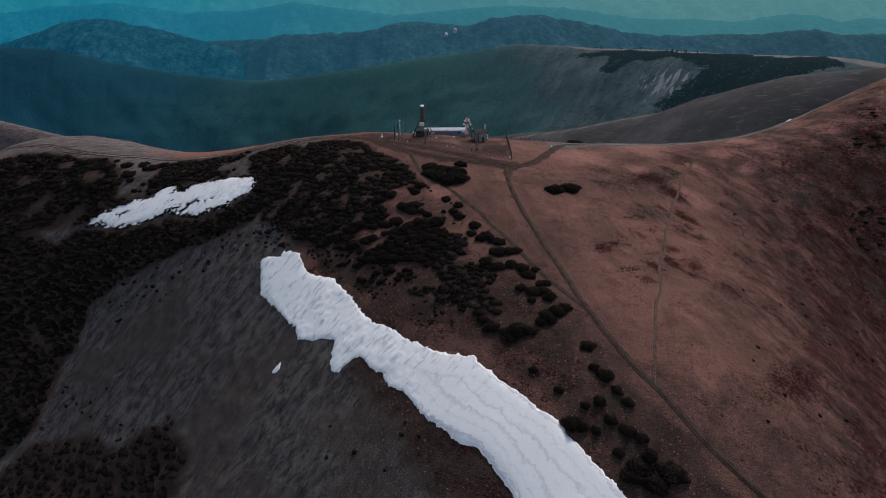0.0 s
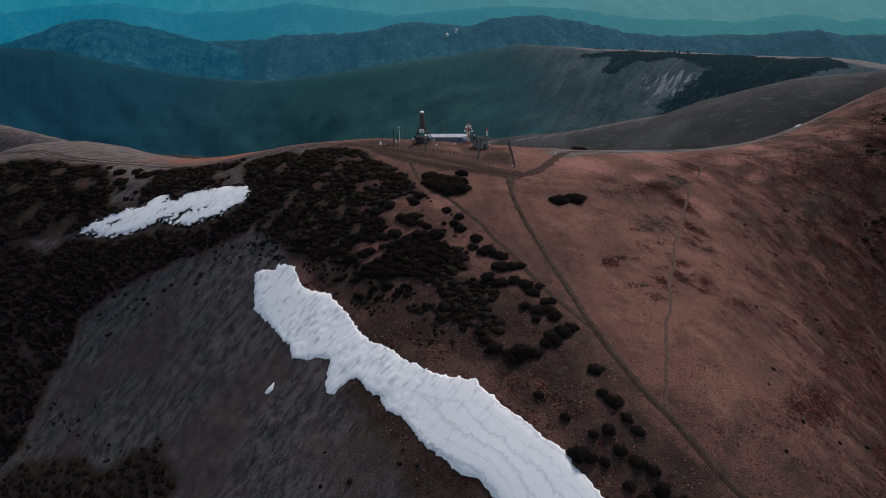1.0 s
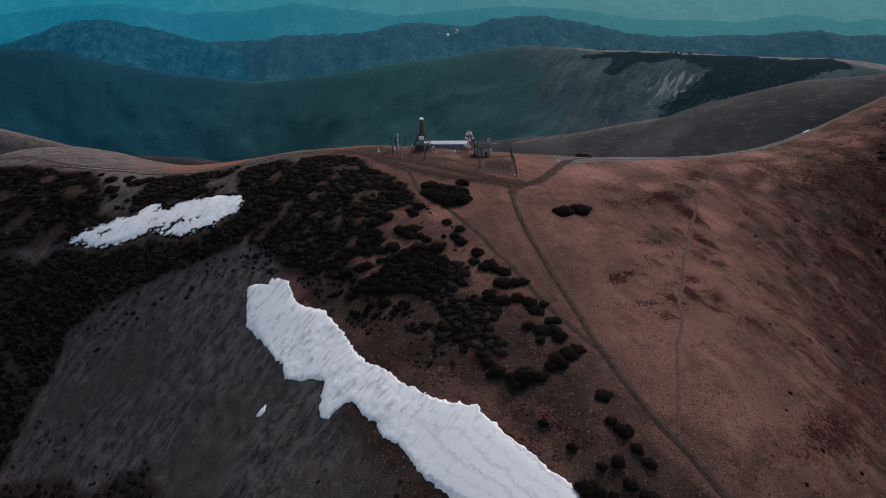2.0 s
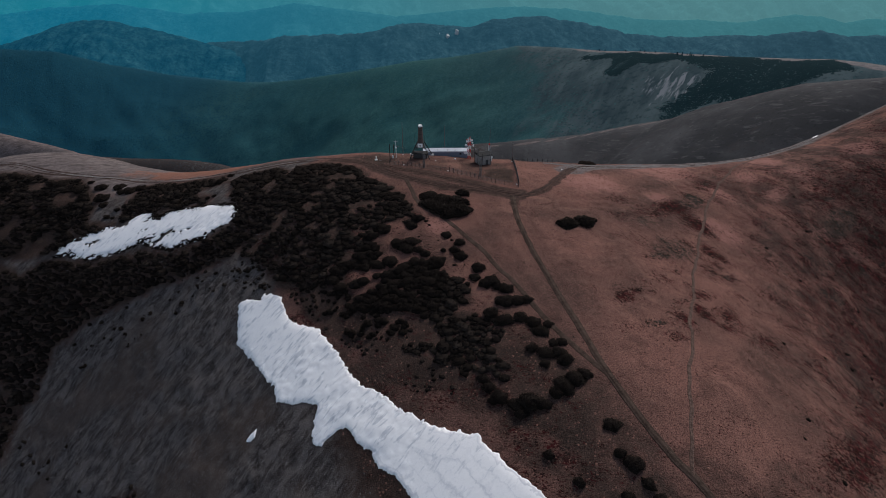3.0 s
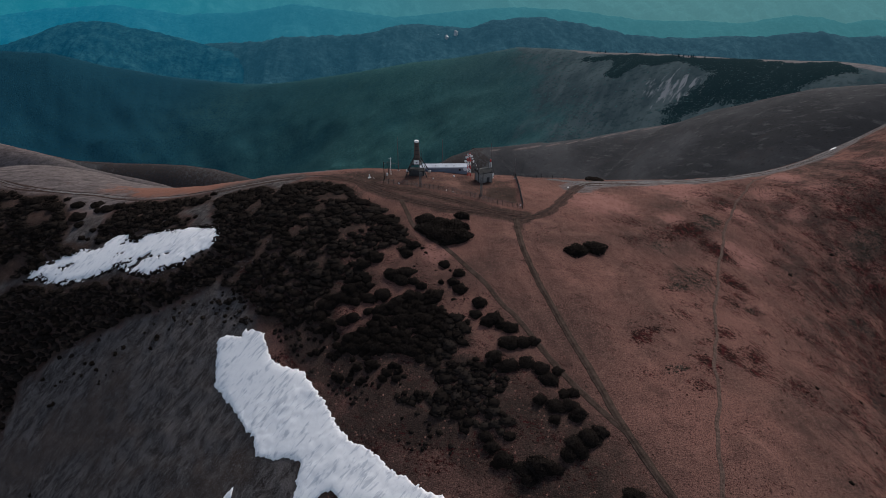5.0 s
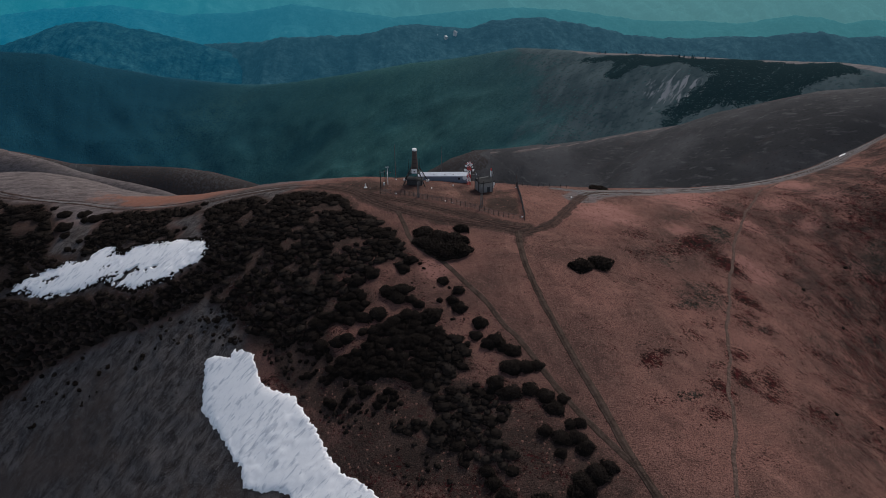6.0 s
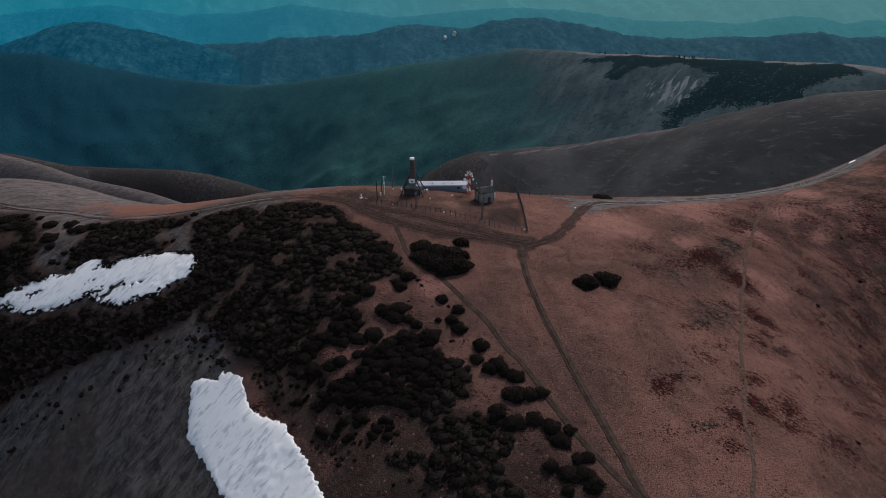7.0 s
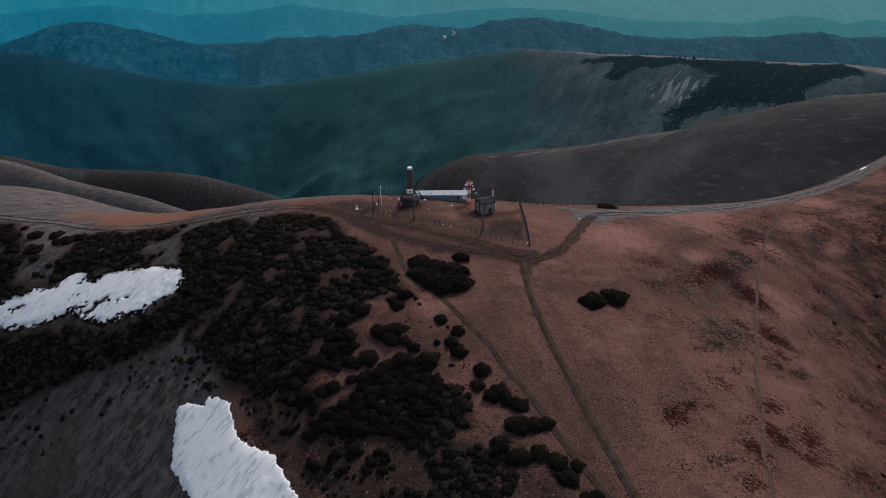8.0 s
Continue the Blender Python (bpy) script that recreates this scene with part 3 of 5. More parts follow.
# Small gaps of open ground in the thickets: x, y, half sizes.
GAPS = [(-57, 203, 1.4, 3.9), (-35, 203, 2.6, 1.9), (-30, 202, 1.7, 1.5), (-35, 197, 2.2, 1.4), (-40, 194, 2.1, 1), (-41, 187, 2, 1.8), (-24, 185, 4.3, 0.9), (-27, 183, 1.2, 2), (-31, 178, 1.3, 1.3),
        (-49, 186, 1.6, 1.7), (-50, 183, 1.3, 1.6), (-38, 178, 1.3, 0.9), (-31, 174, 1.7, 1.8), (-46, 180, 1.8, 0.7), (-53, 180, 3, 0.8), (-55, 176, 1.5, 2.3), (-60, 176, 1.5, 1.7), (-46, 168, 2.2, 1.2),
        (-39, 168, 2.1, 0.8), (-15, 174, 1.6, 0.9), (-24, 172, 1.9, 0.6), (-26, 163, 1.2, 1.4), (-31, 160, 1.3, 1.1)]
GAPS += [(-148, 233, 5.1, 3.7), (-152, 211, 5.2, 2.7), (-147, 213, 3, 3.1), (-165, 224, 3.9, 1.6), (-165, 243, 3.3, 2.5), (-180, 236, 4.1, 1.9), (-169, 220, 4, 1.9)]
# Loose small bushes: outline, size, bushes for each square metre.
LOOSE = [
    ([(-64.5, 175), (-59.1, 176.9), (-41.1, 167), (-27.8, 158.5), (-24.2, 150.9), (-9.4, 138.2), (-6.9, 131.5), (-21.6, 134.4), (-27, 140.6), (-34, 146.7), (-42.3, 155.7), (-60.1, 161.9)], 0.75, 0.34),
    ([(-30, 146), (-19, 138), (-6, 127), (5, 120), (2, 114), (-9, 119), (-18, 127), (-29, 140)], 0.55, 0.26),
    ([(-16, 160), (-4, 160), (6, 150), (12, 150), (2, 168), (-8, 178)], 0.5, 0.03),
    ([(-120, 176), (-95, 177), (-66, 175), (-60, 165), (-75, 160), (-110, 158)], 0.8, 0.07),
    ([(-125, 150), (-100, 135), (-75, 120), (-70, 112), (-100, 120), (-130, 135)], 0.8, 0.05),
    ([(-12, 96), (2, 84), (-4, 78), (-30, 92), (-26, 104)], 0.6, 0.05),
    ([(60, 80), (140, 120), (170, 190), (120, 220), (95, 180), (75, 130)], 0.65, 0.006),
    ([(170, 226), (192, 238), (192, 262), (180, 256), (168, 240)], 1.2, 0.06),
    ([(150, 190), (162, 186), (174, 196), (168, 206), (154, 202)], 1.2, 0.06),
]


# ================= building helpers =================
def link_mesh(name, verts, faces, material, parent=None, smooth=False):
    me = bpy.data.meshes.new(name)
    me.from_pydata([tuple(map(float, v)) for v in verts], [], [tuple(map(int, f)) for f in faces])
    me.materials.append(material)
    if smooth:
        me.shade_smooth()
    ob = new(name, me)
    if parent is not None:
        ob.parent = parent
    return ob


def array_mesh(name, verts, faces, material, smooth=True):
    """A large mesh of quads or triangles from arrays."""
    verts, faces = np.asarray(verts, np.float32), np.asarray(faces, np.int32)
    k = faces.shape[1]
    me = bpy.data.meshes.new(name)
    me.vertices.add(len(verts))
    me.vertices.foreach_set("co", verts.ravel())
    me.loops.add(faces.size)
    me.loops.foreach_set("vertex_index", faces.ravel())
    me.polygons.add(len(faces))
    me.polygons.foreach_set("loop_start", np.arange(len(faces), dtype=np.int32) * k)
    me.materials.append(material)
    me.update(calc_edges=True)
    if smooth:
        me.shade_smooth()
    else:
        me.shade_flat()
    return new(name, me)


def part(name, bm, material, parent, label=""):
    """Links a bmesh as one mesh object under a thing or under a part."""
    me = bpy.data.meshes.new(name)
    bm.to_mesh(me)
    bm.free()
    me.materials.append(material)
    ob = new(name, me)
    ob.parent = parent
    if label:
        ob["label"] = label
    return ob


def box(sx, sy, sz, at=(0, 0, 0), turn=(0, 0, 0), bevel=0.02):
    """A bevelled box that stands on at."""
    bm = bmesh.new()
    bmesh.ops.create_cube(bm, size=1)
    bmesh.ops.scale(bm, vec=(sx, sy, sz), verts=bm.verts)
    bmesh.ops.translate(bm, vec=(0, 0, sz / 2), verts=bm.verts)
    if bevel:
        bmesh.ops.bevel(bm, geom=bm.edges[:], offset=bevel, segments=1, affect="EDGES")
    bmesh.ops.transform(bm, matrix=pose(*at, *turn), verts=bm.verts)
    return bm


def rod(a, b, r1, r2=None, sides=8):
    """A round bar from a to b."""
    a, b = Vector(a), Vector(b)
    bm = bmesh.new()
    bmesh.ops.create_cone(bm, cap_ends=True, segments=sides, radius1=r1, radius2=r1 if r2 is None else r2, depth=(b - a).length)
    m = Matrix.Translation((a + b) / 2) @ (b - a).to_track_quat("Z", "Y").to_matrix().to_4x4()
    bmesh.ops.transform(bm, matrix=m, verts=bm.verts)
    return bm


def merged(pieces):
    """One bmesh out of several."""
    out = bmesh.new()
    for bm in pieces:
        me = bpy.data.meshes.new("piece")
        bm.to_mesh(me)
        bm.free()
        out.from_mesh(me)
        bpy.data.meshes.remove(me)
    return out


def base(name, x, y, turn=0.0, sink=0.0, label="", category="", group=""):
    """An empty at the foot of a thing, on the ground."""
    ob = new(name)
    ob.matrix_world = pose(x, y, float(ground_at(x, y)[0]) - sink, 0, 0, turn)
    return tagged(ob, label, category, group)


# ================= the ground =================
def build_ground():
    front = np.radians(np.linspace(-56, 56, 701))
    back = np.radians(np.linspace(56, 304, 92)[1:-1])
    angle = np.concatenate([front, back])
    rings = np.concatenate([[1.5, 10, 20, 30, 38], np.arange(44, 330, 0.8), 330 * 1.0131 ** np.arange(0, 208)])
    a, r = np.meshgrid(angle, rings)
    x, y = (r * np.sin(a)).ravel(), (r * np.cos(a)).ravel()
    z = ground_at(x, y)
    n, m = len(angle), len(rings)
    i = np.arange(m - 1)[:, None] * n + np.arange(n)[None]
    j = np.arange(m - 1)[:, None] * n + (np.arange(n)[None] + 1) % n
    faces = np.stack([i, i + n, j + n, j], -1).reshape(-1, 4)
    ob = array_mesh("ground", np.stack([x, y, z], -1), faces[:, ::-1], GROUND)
    dist = np.hypot(x, y - 200)
    forest = along(CREST_FOREST, x, y)
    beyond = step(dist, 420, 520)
    bare = step(open_side(x, y), 20, 420) * step(y, 700, 800)
    crest_meadow = (1 - step(forest[0], 20, 55)) * step(x, 150, 260)
    right_hill = (ridge(CREST_RIGHT, x, y, 0.55, 50, 0.0, 90, 11) > z - 14) & (y > 290) & (x > 60 - (y - 300) * 0.5)
    left_hill = (ridge(CREST_LEFT, x, y, 1.25, 12, 0.0, 60, 12) > z - 20) & (y > 290) & (x < -60)
    wooded_hill = (ridge(CREST_WOODED, x, y, 1.1, 26, 0.0, 110, 13) > z - 16) & (x < -40) & (y > 420)
    moor = np.clip(right_hill * 1.0 + wooded_hill * 1.0 + step(dist, 150, 210) * (y > 330) * (1 - beyond), 0, 1)
    rim = (1 - step(along(CREST_RIGHT, x, y)[0], 1.5, 6)) * (x > 60)
    moor = moor * (1 - 0.55 * left_hill) * (1 - 0.8 * rim)
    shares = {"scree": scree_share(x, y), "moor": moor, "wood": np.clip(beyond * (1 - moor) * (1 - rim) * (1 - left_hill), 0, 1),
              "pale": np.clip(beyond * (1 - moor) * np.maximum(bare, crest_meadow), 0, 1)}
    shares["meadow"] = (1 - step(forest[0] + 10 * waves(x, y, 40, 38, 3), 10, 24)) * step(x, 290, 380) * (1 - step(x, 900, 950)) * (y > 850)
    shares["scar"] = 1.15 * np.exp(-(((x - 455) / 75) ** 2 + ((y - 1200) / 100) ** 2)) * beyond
    # Where woods turn greyer eastward, and where blue haze is painted in westward.
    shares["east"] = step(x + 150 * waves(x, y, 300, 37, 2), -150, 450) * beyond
    shares["west_haze"] = step(-x + 200 * waves(x, y, 400, 39, 2), 150, 1100) * beyond
    shares["dry"] = np.clip(step(-x + 0.3 * (y - 220), 14, 52) * step(y - 0.08 * np.abs(x + 100), 218, 236) * (1 - moor) + left_hill * 0.9 + rim + 0.9 * (1 - step(along(ROAD_RIGHT[5:], x, y)[0] + waves(x, y, 6, 47, 2), 4.0, 7.5)), 0, 1) * (dist < 800)
    shares["rust"] = np.exp(-(((x + 98) / 40) ** 2 + ((y - 242 + 0.35 * (x + 98)) / 12) ** 2))
    shares["dry"] *= 1 - step(waves(x, y, 30, 44, 2), 0.2, 0.5) * 0.15
    heath = step(x, 62, 105) * (1 - step(y, 225, 255)) * 0.34 + step(x - 0.5 * (y - 180), 90, 150) * 0.22
    for cx, cy, length, width, amount in HEATH:
        heath = np.maximum(heath, 0.92 * amount * patch_share(x, y, cx, cy, length, width))
    fair = 0 * x
    for cx, cy, length, width in FAIR:
        fair = np.maximum(fair, patch_share(x, y, cx, cy, length, width))
    shares["fair"] = fair
    sedge = 0 * x
    for cx, cy, length, width in SEDGE:
        sedge = np.maximum(sedge, patch_share(x, y, cx, cy, length, width))
    shares["sedge"] = sedge
    shares["mottle"] = step(x - 0.25 * (y - 150), 72, 112) * (dist < 330)
    thick = step(-x + (150 - y) * 0.4, -20, 0) * (1 - step(y, 160, 200)) * 0.2
    near_right = np.maximum(step(x - 0.35 * (y - 180), 78, 125) * 0.5, (1 - step(y, 75, 125)) * 0.5)
    under = 0 * x
    for outline, size, spread in THICKETS:
        under = np.maximum(under, step(inside(outline, x, y), -6, 2))
    shares["scree"] = shares["scree"] * (1 - 0.75 * under)
    shares["dry"] = shares["dry"] * (1 - 0.8 * under)
    between = step(inside([(-20, 145), (16, 136), (32, 118), (44, 92), (60, 70), (30, 60), (20, 90), (8, 106), (-20, 124)], x, y), -4, 5)
    tussock = 0 * x
    for outline, size, share in LOOSE[:2]:
        tussock = np.maximum(tussock, step(inside(outline, x, y) + 3 * waves(x, y, 8, 45, 2), -5, 4))
    lower = step(-0.855 * x - 0.519 * y + 33.6, -32, -12) * (1 - step(y, 120, 150))
    driven = 1 - step(np.minimum(along(ROAD_LEFT[:9], x, y)[0], along(ROAD_UPPER, x, y)[0]), 1.5, 5)
    yard = step(inside([(-18, 210), (-5, 207), (10, 202), (24, 197), (26, 226), (12, 222), (-18, 222)], x, y), -2, 4) * 0.55
    yard = np.maximum(yard, 0.85 * step(inside([(12, 203), (24, 198), (25, 215), (14, 214)], x, y), -2, 3))
    yard = np.maximum(yard, 0.85 * step(inside([(-40, 222), (-22, 212), (-14, 210), (-14, 222), (-24, 230)], x, y), -3, 4))
    lower = np.maximum(lower, np.maximum(driven * 0.75, yard))
    shares["brown"] = np.clip(np.maximum(1.15 * tussock, np.maximum(np.maximum(np.maximum(near_right, lower), under * (0.6 + 0.5 * step(-x, 15, 40))), between * 0.75)), 0, 1.2)
    sway = 0.9 * waves(x, y, 3.5, 48, 3)
    earth = 1 - step(np.minimum(along(ROAD_RIGHT[:7], x, y)[0], along(ROAD_LEFT[:8], x, y)[0]) + sway, 0.9, 2.3)
    earth = np.maximum(earth, 0.8 * (1 - step(along(ROAD_UPPER, x, y)[0] + sway, 0.3, 1.4)))
    earth = np.maximum(earth, 0.7 * (1 - step(along([(22, 184), (22, 192), (18, 192.5)], x, y)[0] + sway, 0.6, 2.4)))
    crest_earth = 0.75 * (1 - step(along(ROAD_LEFT[7:], x, y)[0] + sway, 1.0, 2.6)) * (0.6 + 0.4 * waves(x, y, 9, 49, 2))
    shares["earth"] = np.maximum(earth, crest_earth) * (dist < 330)
    gravel = 1 - step(along(ROAD_RIGHT[6:], x, y)[0] + sway, 2.4, 5.0)
    gravel = np.maximum(gravel, 1 - step(along([(40, 233), (46, 229), (52, 228), (62, 231)], x, y)[0] + sway, 1.2, 3.6))
    shares["gravel"] = gravel * (dist < 330)
    shares["heath"] = np.clip(np.maximum(heath, thick) * (1 - step(dist, 200, 300)), 0, 1)
    for key, value in shares.items():
        ob.data.attributes.new(key, "FLOAT", "POINT").data.foreach_set("value", np.asarray(value, np.float32))
    return tagged(ob, "mountain ground of red-brown dry grass, scree and forest", "ground", kind="structure")


build_ground()


def range_backdrop(name, points, material, label, depth, seed):
    """A far mountain range: a long crest with spurs down to the plain."""
    p = np.asarray(points, float)
    s = np.r_[0, np.cumsum(np.hypot(*np.diff(p[:, :2], axis=0).T))]
    u = np.linspace(0, s[-1], 420)
    cx, cy, cz = (np.interp(u, s, p[:, k]) for k in range(3))
    cz = cz + 6 * waves(u, 0 * u, 50, seed, 4, 0.7)
    v = np.concatenate([np.linspace(-depth, -60, 56), np.linspace(-45, 260, 12)])
    U, V = np.meshgrid(u, v)
    X, Y = np.interp(U, u, cx), np.interp(U, u, cy) + V
    fall = 0.5 * (np.sqrt(V * V + 900) - 30)
    Z = np.interp(U, u, cz) - fall + 0.48 * np.minimum(np.abs(V), 420) * waves(X, Y * 0.5, 240, seed + 3, 5, 0.6) + 5 * waves(X, Y, 22, seed + 9, 2)
    i = np.arange(len(v) - 1)[:, None] * len(u) + np.arange(len(u) - 1)[None]
    faces = np.stack([i, i + 1, i + 1 + len(u), i + len(u)], -1).reshape(-1, 4)
    ob = array_mesh(name, np.stack([X, Y, np.maximum(Z, -650)], -1).reshape(-1, 3), faces, material)
    return tagged(ob, label, "mountains", kind="structure")


RANGE_LEFT = [(-2900, 2600, -400), (-2189, 2640, -470), (-1914, 2600, -416), (-1740, 2600, -370), (-1605, 2620, -329), (-1519, 2650, -314), (-1410, 2660, -325), (-1280, 2680, -355),
              (-1140, 2700, -392), (-1040, 2710, -425), (-930, 2700, -455), (-800, 2680, -500)]
RANGE_NEAR = [(-1300, 2900, -480), (-1087, 2850, -445), (-913, 2800, -431), (-703, 2700, -389), (-554, 2700, -384), (-355, 2700, -375), (-210, 2750, -350), (-137, 2800, -348),
              (16, 2850, -371), (119, 2850, -375), (222, 2850, -344), (350, 2850, -329), (453, 2850, -332), (583, 2850, -351), (715, 2850, -371), (837, 2900, -406), (1016, 2950, -432),
              (1228, 3000, -451), (1390, 3000, -436), (1530, 2950, -432), (1633, 2900, -408), (1732, 2850, -393), (1845, 2850, -417), (2046, 2850, -410), (2509, 2850, -385)]
RANGE_FAR = [(-3440, 3700, -428), (-2614, 3700, -444), (-2334, 3700, -403), (-1930, 3700, -382), (-1548, 3750, -440), (-1227, 3750, -435), (-884, 3750, -385), (-627, 3800, -423),
             (-288, 3800, -467), (55, 3800, -435), (395, 3800, -410), (726, 3750, -416), (1000, 3750, -451), (1284, 3750, -486), (1555, 3750, -480), (1732, 3700, -491), (1893, 3700, -466),
             (2054, 3700, -444), (2224, 3700, -453), (2368, 3700, -485), (2495, 3700, -466), (2627, 3700, -478), (3214, 3700, -428)]
RANGE_LAST = [(-4300, 4300, -330), (-2500, 4400, -360), (-1500, 4420, -330), (-600, 4450, -350), (300, 4450, -310), (1200, 4430, -340), (2300, 4400, -380), (3200, 4350, -350), (4300, 4300, -340)]
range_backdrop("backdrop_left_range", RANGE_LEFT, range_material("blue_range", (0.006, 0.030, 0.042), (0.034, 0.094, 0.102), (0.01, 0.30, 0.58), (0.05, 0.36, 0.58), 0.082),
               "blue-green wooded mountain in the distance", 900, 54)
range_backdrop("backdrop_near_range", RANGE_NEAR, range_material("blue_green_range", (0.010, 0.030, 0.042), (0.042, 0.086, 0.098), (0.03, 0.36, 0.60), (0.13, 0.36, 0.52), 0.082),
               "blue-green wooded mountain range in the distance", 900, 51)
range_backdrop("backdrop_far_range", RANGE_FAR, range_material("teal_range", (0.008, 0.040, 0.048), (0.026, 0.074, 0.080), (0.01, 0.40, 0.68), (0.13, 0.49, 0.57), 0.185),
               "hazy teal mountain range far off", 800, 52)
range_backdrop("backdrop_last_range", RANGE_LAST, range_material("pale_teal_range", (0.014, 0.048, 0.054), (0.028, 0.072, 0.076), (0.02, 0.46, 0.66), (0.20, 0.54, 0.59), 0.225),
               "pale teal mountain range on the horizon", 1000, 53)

# ================= tracks and road =================
def smooth_line(points, gap):
    p = np.asarray(points, float)
    out = []
    for k in range(len(p) - 1):
        a, b, c, d = p[max(k - 1, 0)], p[k], p[k + 1], p[min(k + 2, len(p) - 1)]
        for t in np.linspace(0, 1, max(2, int(np.hypot(*(c - b)) / gap)), endpoint=False):
            out.append(0.5 * (2 * b + (c - a) * t + (2 * a - 5 * b + 4 * c - d) * t * t + (3 * b - a - 3 * c + d) * t**3))
    return np.array(out + [p[-1]])


def build_way(name, points, half, profile, material, label, seed, ragged=0.25, broken=0.0):
    """A worn way laid over the ground: profile gives (share of half width, height) across it."""
    line = smooth_line(points, 0.7)
    d = np.gradient(line, axis=0)
    d /= np.hypot(*d.T)[:, None]
    side = np.stack([d[:, 1], -d[:, 0]], -1)
    shares = np.array([q[0] for q in profile])
    s = np.arange(len(line))[:, None] * 0.7
    wide = half * (1 + ragged * waves(s + 0 * shares, np.sign(shares) * 40 + 0 * s, 3.0, seed, 3))
    wide = wide * np.clip(1 + broken * waves(s, 0 * s + 77, 11, seed + 4, 3), 0.05, 1.6)
    x = line[:, :1] + side[:, :1] * shares * wide
    y = line[:, 1:] + side[:, 1:] * shares * wide
    z = land(x.ravel(), y.ravel()).reshape(x.shape) + np.array([q[1] for q in profile]) + 0.02 * waves(x, y, 0.9, seed + 1, 2)
    k, m = len(shares), len(line)
    i = np.arange(m - 1)[:, None] * k + np.arange(k - 1)[None]
    faces = np.stack([i, i + k, i + k + 1, i + 1], -1).reshape(-1, 4)
    ob = array_mesh(name, np.stack([x, y, z], -1).reshape(-1, 3), faces[:, ::-1], material)
    return tagged(ob, label, "track", kind="structure")


RUTS = [(-1.25, -0.5), (-1.0, 0.02), (-0.75, 0.0), (-0.5, 0.01), (-0.25, 0.09), (0, 0.12), (0.25, 0.09), (0.5, 0.01), (0.75, 0.0), (1.0, 0.02), (1.25, -0.5)]
FLAT = [(-1.6, -0.12), (-1.0, -0.01), (-0.4, 0.0), (0.4, 0.0), (1.0, -0.01), (1.6, -0.12)]
TRODDEN = [(-1.5, -0.1), (-1.0, 0.03), (-0.5, 0.01), (0.0, 0.0), (0.5, 0.01), (1.0, 0.03), (1.5, -0.1)]
build_way("dirt_track", TRACK_MAIN, 0.8, RUTS, TRACK, "rutted dark earth track through the grass", 61)
build_way("side_track", TRACK_SIDE, 0.5, TRODDEN, TRACK, "narrow worn earth track through the grass", 62)
build_way("footpath", [(px + 0.3 * math.sin(0.31 * py) + 0.15 * math.sin(0.83 * py), py) for px, py in smooth_line(FOOTPATH, 1.5)], 0.3, TRODDEN, TRAIL, "narrow trodden footpath across the slope", 63)


def build_ruts(name, points, offsets, half, material, label, seed):
    """Wheel ruts side by side, with grass between them; one rut of wheels is one part."""
    t = tagged(new(name), label, "track", kind="structure")
    line = smooth_line(points, 3.0)
    d = np.gradient(line, axis=0)
    d /= np.hypot(*d.T)[:, None]
    for k, off in enumerate(offsets):
        sway = off + 0.9 * waves(np.arange(len(line)) * 3.0, 0 * line[:, 0] + 9 * k, 26, seed + k, 3)
        rut = build_way("rut", line + np.stack([d[:, 1], -d[:, 0]], -1) * sway[:, None], half, FLAT, material[k % len(material)], "", seed + 10 * k, 0.7, 2.3)
        rut.parent = t
        for key in ("category", "kind"):
            del rut[key]


build_ruts("junction_track", ROAD_RIGHT[:8], (-1.1, -0.1, 0.9), 0.2, (RUT, ), "dark wheel ruts curving up to the ridge road", 64)
build_ruts("ridge_road", ROAD_RIGHT[6:], (-3.0, -1.9, -0.9, 0.2, 1.2, 2.4), 0.3, (ROAD, RUT), "pale stony road with ruts along the ridge", 164)
build_ruts("ridge_track", ROAD_LEFT[:9], (-1.2, 0.0, 1.1), 0.18, (RUT, ), "dark wheel ruts in red earth below the fence", 264)
build_ruts("crest_track", ROAD_LEFT[8:], (-1.5, -0.6, 0.4, 1.4), 0.22, (RUT, RUT, ROAD), "grey-brown rutted track along the crest", 364)
build_ruts("upper_track", ROAD_UPPER, (-0.6, 0.6), 0.16, (RUT, ), "worn wheel ruts below the fence", 464)

# ================= snow =================
SNOW_LONG = [(-56.5, 157.5), (-53.2, 156.8), (-49.4, 155.1), (-49.1, 156.8), (-46.6, 156.0), (-43.6, 154.1), (-40.5, 146.6), (-31.2, 140.7), (-25.6, 133.0), (-19.3, 123.0),
             (-16.2, 120.7), (-11.8, 117.0), (-10.0, 114.7), (-2.5, 108.9), (2.1, 106.4), (7.2, 104.4), (8.2, 102.3), (11.9, 98.2), (19.6, 90.0), (23.2, 86.7), (25.5, 83.2),
             (28.7, 78.7), (34.3, 71.9), (37.1, 66.0), (27.6, 60.1), (18.1, 64.3), (13.2, 75.1), (9.7, 80.6), (7.0, 84.2), (3.6, 85.8), (-3.6, 92.7), (-9.3, 100.4), (-12.3, 102.5),
             (-14.7, 106.8), (-17.6, 109.3), (-20.6, 113.4), (-23.0, 112.8), (-26.0, 111.1), (-27.9, 112.3), (-28.1, 120.6), (-31.0, 122.0), (-38.8, 124.6), (-40.6, 129.1), (-44.1, 133.1),
             (-48.3, 138.7), (-54.2, 145.0), (-55.5, 151.0)]
